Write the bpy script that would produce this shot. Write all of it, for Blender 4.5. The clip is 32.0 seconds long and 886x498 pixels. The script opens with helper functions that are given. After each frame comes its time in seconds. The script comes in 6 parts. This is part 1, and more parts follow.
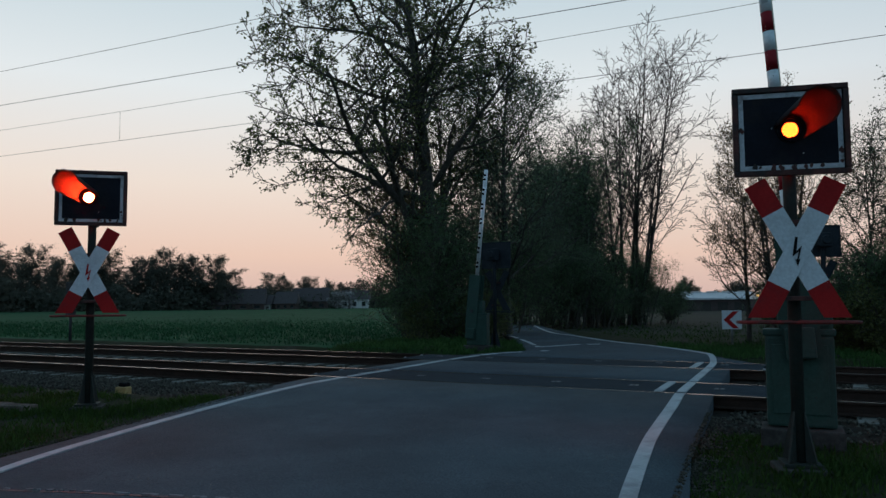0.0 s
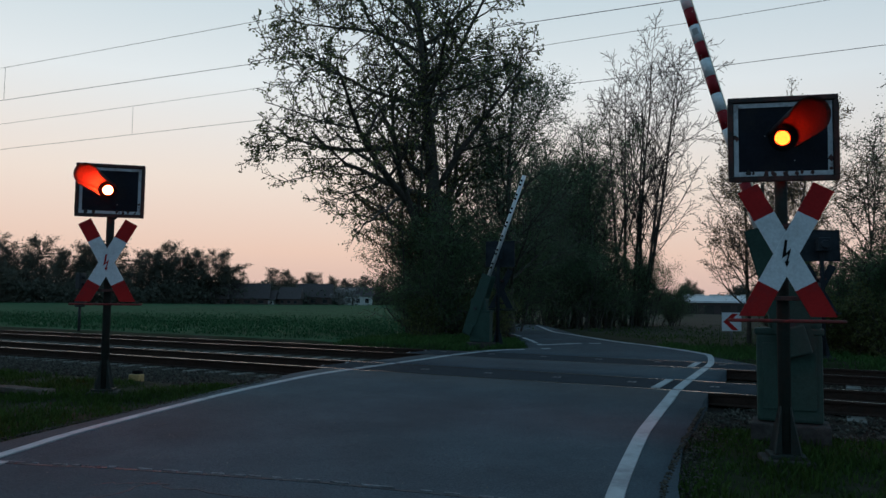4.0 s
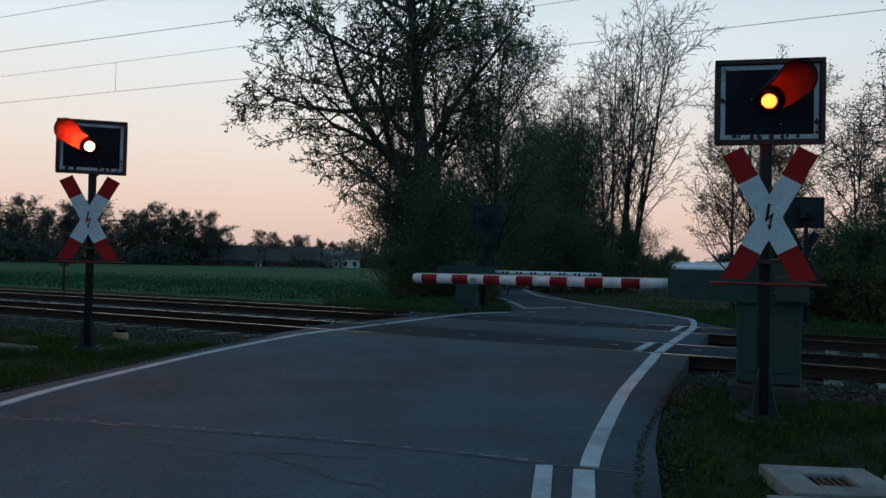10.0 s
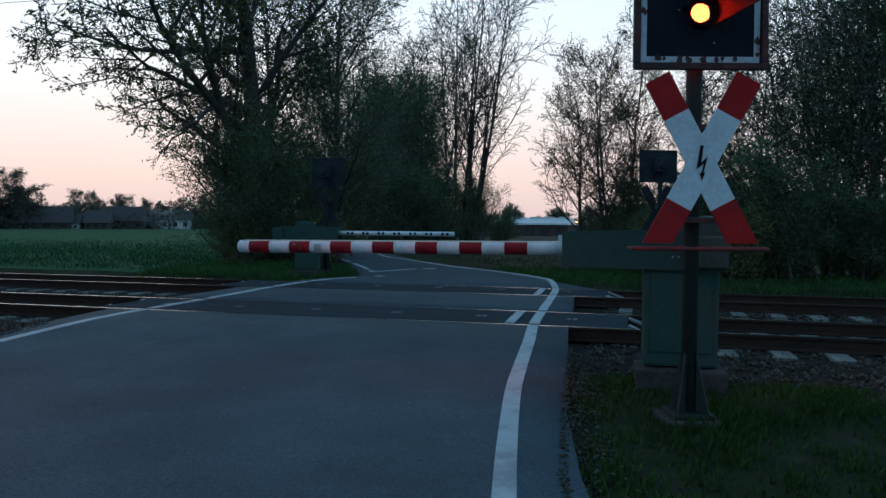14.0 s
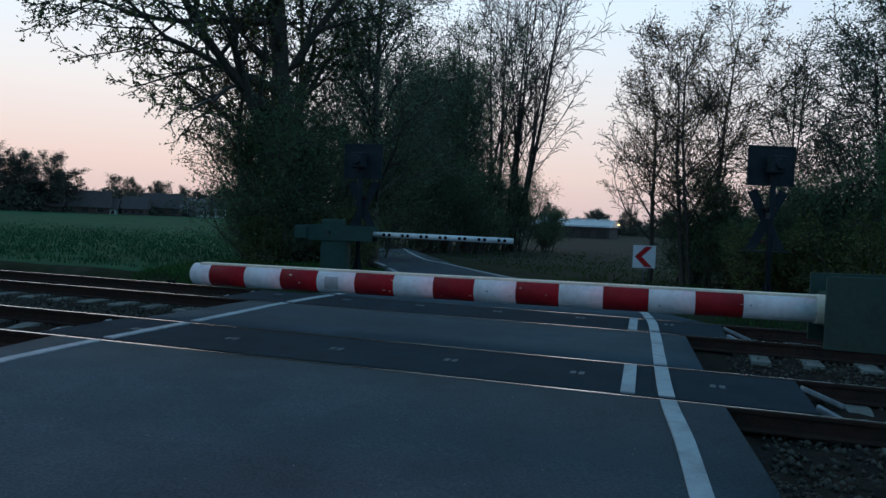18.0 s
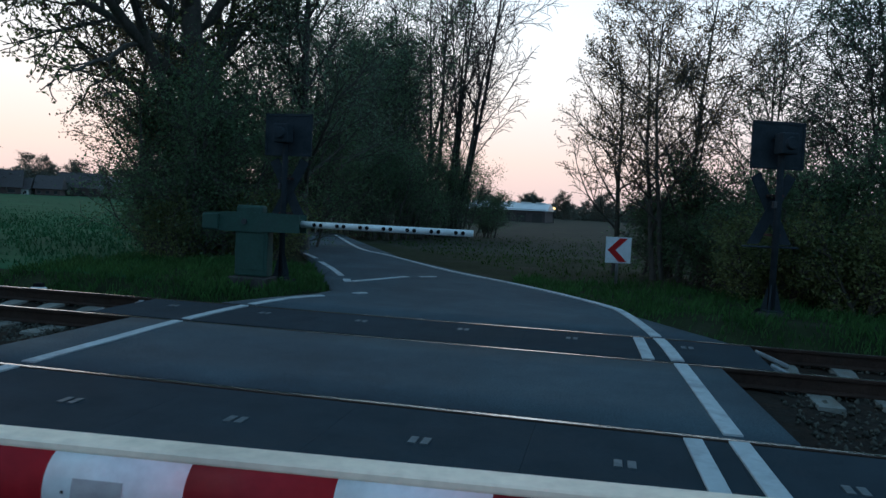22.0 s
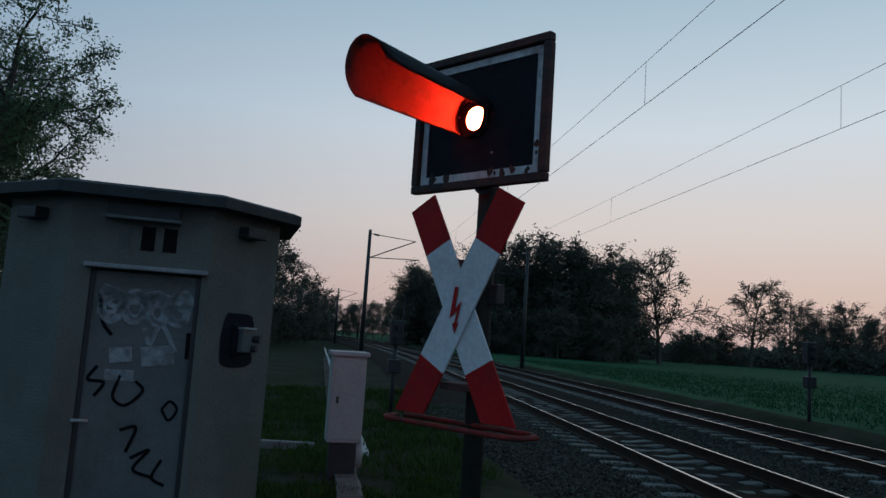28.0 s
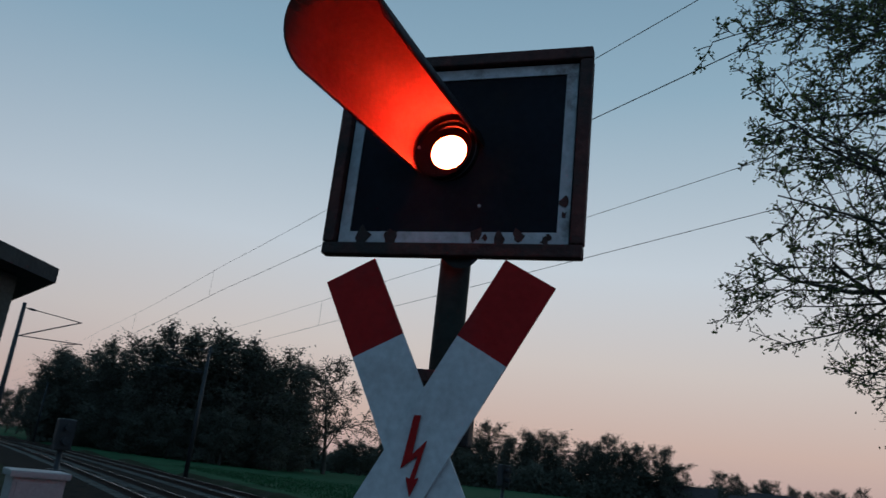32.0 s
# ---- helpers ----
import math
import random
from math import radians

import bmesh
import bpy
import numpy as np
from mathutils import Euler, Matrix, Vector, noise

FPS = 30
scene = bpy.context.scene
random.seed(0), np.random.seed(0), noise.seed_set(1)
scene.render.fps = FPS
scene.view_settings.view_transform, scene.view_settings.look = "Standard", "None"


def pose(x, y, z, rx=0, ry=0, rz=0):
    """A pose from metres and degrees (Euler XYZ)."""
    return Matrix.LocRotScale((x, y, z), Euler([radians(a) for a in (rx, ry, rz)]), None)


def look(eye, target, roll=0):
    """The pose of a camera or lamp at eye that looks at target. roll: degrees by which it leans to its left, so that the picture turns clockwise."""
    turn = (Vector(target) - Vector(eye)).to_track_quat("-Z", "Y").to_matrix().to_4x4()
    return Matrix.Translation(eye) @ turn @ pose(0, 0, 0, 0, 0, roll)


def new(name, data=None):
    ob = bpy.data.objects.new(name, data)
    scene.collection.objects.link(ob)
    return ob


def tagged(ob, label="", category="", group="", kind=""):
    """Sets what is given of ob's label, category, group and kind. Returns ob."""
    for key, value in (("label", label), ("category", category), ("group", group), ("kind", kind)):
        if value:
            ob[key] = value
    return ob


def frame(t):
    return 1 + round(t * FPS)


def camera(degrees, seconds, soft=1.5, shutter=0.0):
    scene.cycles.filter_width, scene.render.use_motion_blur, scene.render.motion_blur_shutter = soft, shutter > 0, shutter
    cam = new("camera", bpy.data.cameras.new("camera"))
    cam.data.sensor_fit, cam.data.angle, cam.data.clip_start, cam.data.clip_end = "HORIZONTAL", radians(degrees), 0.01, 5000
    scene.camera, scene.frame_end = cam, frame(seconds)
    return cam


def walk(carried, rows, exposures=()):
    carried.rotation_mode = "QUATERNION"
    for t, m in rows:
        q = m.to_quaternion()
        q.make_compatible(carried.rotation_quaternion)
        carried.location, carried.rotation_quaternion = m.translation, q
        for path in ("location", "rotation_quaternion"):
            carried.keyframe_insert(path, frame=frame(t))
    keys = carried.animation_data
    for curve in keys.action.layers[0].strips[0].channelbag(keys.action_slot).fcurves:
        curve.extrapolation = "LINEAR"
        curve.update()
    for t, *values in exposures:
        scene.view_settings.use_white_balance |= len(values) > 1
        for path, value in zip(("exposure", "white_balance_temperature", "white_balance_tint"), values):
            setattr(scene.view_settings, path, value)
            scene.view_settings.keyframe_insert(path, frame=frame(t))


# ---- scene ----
cam = camera(60.8, 32.0, shutter=0.15)
PATH = [
    (0, (1.949, -10.951, 1.303), (1.024, -9.183, 1.441), -0.4),
    (0.5, (2.078, -11.088, 1.291), (1.139, -9.328, 1.424), -0.3),
    (1, (2.101, -11.234, 1.264), (1.164, -9.473, 1.401), -0.1),
    (1.5, (2.101, -11.289, 1.283), (1.166, -9.526, 1.421), -0.1),
    (2, (2.083, -11.307, 1.271), (1.147, -9.545, 1.413), 0.0),
    (2.5, (2.075, -11.283, 1.259), (1.142, -9.52, 1.402), 0.5),
    (3, (2.082, -11.258, 1.264), (1.146, -9.496, 1.402), 0.7),
    (3.5, (2.088, -11.265, 1.258), (1.154, -9.502, 1.393), 0.7),
    (5.5, (2.084, -11.287, 1.257), (1.145, -9.526, 1.389), 0.6),
    (6, (2.087, -11.273, 1.259), (1.147, -9.513, 1.388), 0.7),
    (6.5, (2.094, -11.273, 1.25), (1.148, -9.516, 1.377), 0.9),
    (7, (2.096, -11.265, 1.245), (1.155, -9.504, 1.365), 1.1),
    (7.5, (2.106, -11.248, 1.246), (1.164, -9.486, 1.355), 1.4),
    (8, (2.097, -11.259, 1.234), (1.165, -9.492, 1.34), 1.2),
    (8.5, (2.104, -11.249, 1.229), (1.176, -9.479, 1.296), 1.0),
    (9, (2.108, -11.255, 1.228), (1.185, -9.481, 1.28), 1.2),
    (9.5, (2.099, -11.256, 1.225), (1.185, -9.477, 1.267), 1.3),
    (10, (2.112, -11.238, 1.219), (1.205, -9.456, 1.259), 1.3),
    (10.5, (2.108, -11.233, 1.211), (1.234, -9.434, 1.219), 1.0),
    (11, (2.103, -11.186, 1.211), (1.241, -9.381, 1.2), 1.0),
    (11.5, (2.066, -11.053, 1.184), (1.225, -9.239, 1.176), 0.9),
    (12, (1.881, -10.754, 1.221), (1.056, -8.933, 1.173), 0.8),
    (12.5, (1.766, -10.466, 1.231), (1.001, -8.62, 1.153), -0.7),
    (13, (1.653, -10.106, 1.265), (1.095, -8.187, 1.182), 0.9),
    (13.5, (1.46, -9.803, 1.264), (0.932, -7.875, 1.2), 0.3),
    (15.5, (0.747, -8.311, 1.276), (0.295, -6.368, 1.133), 1.6),
    (16, (0.59, -7.907, 1.288), (0.124, -5.973, 1.08), 2.1),
    (16.5, (0.397, -7.519, 1.319), (-0.15, -5.608, 1.097), 1.8),
    (17, (0.238, -7.111, 1.341), (-0.306, -5.199, 1.124), 1.8),
    (17.5, (0.106, -6.713, 1.375), (-0.438, -4.795, 1.219), 2.7),
    (18, (-0.031, -6.383, 1.382), (-0.628, -4.476, 1.306), 2.4),
    (18.5, (-0.191, -6.035, 1.4), (-0.781, -4.127, 1.31), 2.6),
    (19, (-0.407, -5.667, 1.412), (-0.991, -3.756, 1.321), 2.7),
    (19.5, (-0.594, -5.365, 1.411), (-1.174, -3.453, 1.328), 1.9),
    (20, (-0.753, -4.987, 1.453), (-1.328, -3.074, 1.364), 1.3),
    (20.5, (-0.845, -4.578, 1.445), (-1.407, -2.66, 1.357), 1.1),
    (21, (-0.942, -4.248, 1.459), (-1.492, -2.328, 1.365), 1.2),
    (21.5, (-1.026, -4.093, 1.466), (-1.545, -2.164, 1.356), 2.0),
    (22, (-1.066, -3.752, 1.465), (-1.489, -1.801, 1.35), 2.7),
    (22.5, (-1.128, -3.535, 1.47), (-1.549, -1.585, 1.326), 2.9),
    (23, (-1.206, -3.479, 1.458), (-1.753, -1.573, 1.201), 2.0),
    (23.5, (-1.287, -3.479, 1.435), (-2.177, -1.726, 1.072), 0.9),
    (24, (-1.365, -3.5, 1.436), (-2.565, -1.945, 1.06), 1.1),
    (24.5, (-1.433, -3.544, 1.461), (-2.915, -2.251, 1.098), 0.6),
    (25, (-1.699, -3.611, 1.471), (-3.455, -2.674, 1.281), 2.1),
    (25.5, (-1.908, -3.691, 1.509), (-3.847, -3.199, 1.5), 3.9),
    (26, (-2.234, -3.811, 1.553), (-4.223, -3.606, 1.592), 3.7),
    (26.5, (-2.486, -3.954, 1.563), (-4.482, -3.889, 1.666), 4.6),
    (28.5, (-3.623, -4.489, 1.604), (-5.592, -4.275, 1.883), 3.6),
    (29, (-3.884, -4.6, 1.616), (-5.844, -4.339, 1.913), 3.7),
    (29.5, (-4.186, -4.666, 1.619), (-6.135, -4.347, 1.937), 4.1),
    (30, (-4.409, -4.757, 1.636), (-6.334, -4.395, 2.037), 5.5),
    (30.5, (-4.621, -4.903, 1.643), (-6.51, -4.419, 2.088), 5.2),
    (31, (-4.793, -4.998, 1.655), (-6.631, -4.37, 2.134), 5.6),
    (31.5, (-5.011, -5.023, 1.67), (-6.807, -4.314, 2.193), 6.4),
    (32, (-5.163, -5.081, 1.689), (-6.847, -4.161, 2.256), 6.4),
]
EXPOSURES = [(0, 0.0, 6300, 8), (8, 0.02, 6200, 7), (11, 0.12, 6000, 6), (12, 0.22, 5850, 6), (13, 0.25, 5700, 5), (15.5, 0.6, 5600, 5), (17, 0.58, 5600, 5), (18, 0.22, 5550, 5), (20, 0.25, 5600, 5), (21.5, 0.45, 5650, 5), (23.2, 0.78, 5800, 5), (24.2, 0.85, 5850, 5), (25, 0.0, 5750, 5), (25.7, -0.22, 5800, 6), (29, -0.3, 5900, 8), (32, -0.45, 5850, 8)]
walk(cam, [(t, look(eye, target, roll)) for t, eye, target, roll in PATH], EXPOSURES)

# ---------------------------------------------------------------- light
SUNDIR = Vector((-0.68, 0.73, 0.0)).normalized()   # where the sun has set


def make_world():
    w = bpy.data.worlds.new("dusk_sky")
    scene.world = w
    w.use_nodes = True
    nt = w.node_tree
    nt.nodes.clear()
    N = nt.nodes.new
    L = nt.links.new
    tc = N("ShaderNodeTexCoord")
    sep = N("ShaderNodeSeparateXYZ")
    L(tc.outputs["Generated"], sep.inputs[0])
    def ramp(stops):
        r = N("ShaderNodeValToRGB")
        r.color_ramp.elements[0].position, r.color_ramp.elements[1].position = stops[0][0], stops[-1][0]
        r.color_ramp.elements[0].color, r.color_ramp.elements[1].color = (*stops[0][1], 1), (*stops[-1][1], 1)
        for p, c in stops[1:-1]:
            r.color_ramp.elements.new(p).color = (*c, 1)
        return r
    # away from the glow: dark blue dusk; towards it: rose low down, pale above
    up = ramp(((0.0, (0.25, 0.31, 0.39)), (0.12, (0.26, 0.37, 0.47)), (0.40, (0.20, 0.34, 0.47)), (1.0, (0.14, 0.28, 0.42))))
    glow = ramp(((0.0, (0.70, 0.47, 0.41)), (0.06, (0.85, 0.59, 0.47)), (0.15, (0.88, 0.74, 0.64)), (0.27, (0.80, 0.82, 0.82)), (0.48, (0.41, 0.56, 0.64)), (0.72, (0.19, 0.33, 0.44)), (1.0, (0.12, 0.25, 0.38))))
    L(sep.outputs["Z"], up.inputs[0])
    L(sep.outputs["Z"], glow.inputs[0])
    dot = N("ShaderNodeVectorMath")
    dot.operation = "DOT_PRODUCT"
    dot.inputs[1].default_value = SUNDIR
    L(tc.outputs["Generated"], dot.inputs[0])
    mr = N("ShaderNodeMapRange")
    mr.interpolation_type = "SMOOTHSTEP"
    mr.inputs["From Min"].default_value = -0.25
    mr.inputs["From Max"].default_value = 1.0
    L(dot.outputs["Value"], mr.inputs["Value"])
    mix = N("ShaderNodeMix")
    mix.data_type = "RGBA"
    L(mr.outputs[0], mix.inputs["Factor"])
    L(up.outputs[0], mix.inputs["A"])
    L(glow.outputs[0], mix.inputs["B"])
    bg = N("ShaderNodeBackground")
    bg.inputs["Strength"].default_value = 1.0
    L(mix.outputs["Result"], bg.inputs["Color"])
    out = N("ShaderNodeOutputWorld")
    L(bg.outputs[0], out.inputs[0])


make_world()

# ---------------------------------------------------------------- materials
def mat(name, base, rough=0.7, metal=0.0, scale=8.0, vary=0.25, bump=0.2, bscale=40.0, second=None, amount=0.5,
        rand=0.0, island=0.0, grain=0.5, glow=None, power=0.0, coords="Object", spec=0.5, back=0.0):
    """A surface with variation at two scales. second: a stain colour; rand: variation by object, island: by loose piece."""
    m = bpy.data.materials.new(name)
    m.use_nodes = True
    nt = m.node_tree
    b = nt.nodes["Principled BSDF"]
    N, L = nt.nodes.new, nt.links.new
    tc = N("ShaderNodeTexCoord")
    n1 = N("ShaderNodeTexNoise")
    n1.inputs["Scale"].default_value = scale
    n1.inputs["Detail"].default_value = 6
    n1.inputs["Roughness"].default_value = 0.65
    L(tc.outputs[coords], n1.inputs["Vector"])
    n2 = N("ShaderNodeTexNoise")
    n2.inputs["Scale"].default_value = bscale
    n2.inputs["Detail"].default_value = 4
    L(tc.outputs[coords], n2.inputs["Vector"])
    r = N("ShaderNodeValToRGB")
    c = Vector(base)
    lo, hi = c * (1 - vary), c * (1 + vary)
    r.color_ramp.elements[0].position, r.color_ramp.elements[1].position = 0.3, 0.7
    r.color_ramp.elements[0].color, r.color_ramp.elements[1].color = (*lo, 1), (*[min(1, v) for v in hi], 1)
    L(n1.outputs["Fac"], r.inputs[0])
    col = r.outputs[0]
    if second:
        n3 = N("ShaderNodeTexNoise")
        n3.inputs["Scale"].default_value = scale * 0.37
        n3.inputs["Detail"].default_value = 8
        n3.inputs["Roughness"].default_value = 0.7
        L(tc.outputs[coords], n3.inputs["Vector"])
        r3 = N("ShaderNodeValToRGB")
        r3.color_ramp.elements[0].position, r3.color_ramp.elements[1].position = 0.62 - amount * 0.3, 0.74 - amount * 0.2
        L(n3.outputs["Fac"], r3.inputs[0])
        mx = N("ShaderNodeMix")
        mx.data_type = "RGBA"
        L(r3.outputs[0], mx.inputs["Factor"])
        L(col, mx.inputs["A"])
        mx.inputs["B"].default_value = (*second, 1)
        col = mx.outputs["Result"]
    g = N("ShaderNodeMath")          # grain
    g.operation = "MULTIPLY_ADD"
    g.inputs[1].default_value, g.inputs[2].default_value = grain, 1 - grain / 2
    L(n2.outputs["Fac"], g.inputs[0])
    fac = g.outputs[0]
    for amt, node, sock in ((rand, "ShaderNodeObjectInfo", "Random"), (island, "ShaderNodeNewGeometry", "Random Per Island")):
        if amt:
            o = N(node)
            a = N("ShaderNodeMath")
            a.operation = "MULTIPLY_ADD"
            a.inputs[1].default_value, a.inputs[2].default_value = 2 * amt, 1 - amt
            L(o.outputs[sock], a.inputs[0])
            k = N("ShaderNodeMath")
            k.operation = "MULTIPLY"
            L(fac, k.inputs[0])
            L(a.outputs[0], k.inputs[1])
            fac = k.outputs[0]
    v = N("ShaderNodeVectorMath")
    v.operation = "SCALE"
    L(col, v.inputs[0])
    L(fac, v.inputs["Scale"])
    L(v.outputs[0], b.inputs["Base Color"])
    b.inputs["Roughness"].default_value, b.inputs["Metallic"].default_value = rough, metal
    b.inputs["Specular IOR Level"].default_value = spec
    if bump:
        bp = N("ShaderNodeBump")
        bp.inputs["Strength"].default_value = bump
        bp.inputs["Distance"].default_value = 0.02
        L(n2.outputs["Fac"], bp.inputs["Height"])
        L(bp.outputs[0], b.inputs["Normal"])
    if glow:
        b.inputs["Emission Color"].default_value, b.inputs["Emission Strength"].default_value = (*glow, 1), power
    if back:        # thin leaves let light through
        t = N("ShaderNodeBsdfTranslucent")
        L(v.outputs[0], t.inputs["Color"])
        ms = N("ShaderNodeMixShader")
        ms.inputs[0].default_value = back
        L(b.outputs[0], ms.inputs[1])
        L(t.outputs[0], ms.inputs[2])
        L(ms.outputs[0], nt.nodes["Material Output"].inputs["Surface"])
    return m


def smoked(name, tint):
    """Filter for the added lamp dimmers; lets a part of the light straight through."""
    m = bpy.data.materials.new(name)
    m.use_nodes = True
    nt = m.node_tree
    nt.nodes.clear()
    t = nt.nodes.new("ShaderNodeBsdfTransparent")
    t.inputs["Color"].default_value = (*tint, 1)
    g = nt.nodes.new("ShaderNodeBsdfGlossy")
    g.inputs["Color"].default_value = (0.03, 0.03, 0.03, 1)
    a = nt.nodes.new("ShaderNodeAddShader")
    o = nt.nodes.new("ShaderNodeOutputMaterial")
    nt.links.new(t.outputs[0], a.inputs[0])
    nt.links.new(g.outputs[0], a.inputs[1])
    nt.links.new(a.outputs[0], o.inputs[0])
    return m


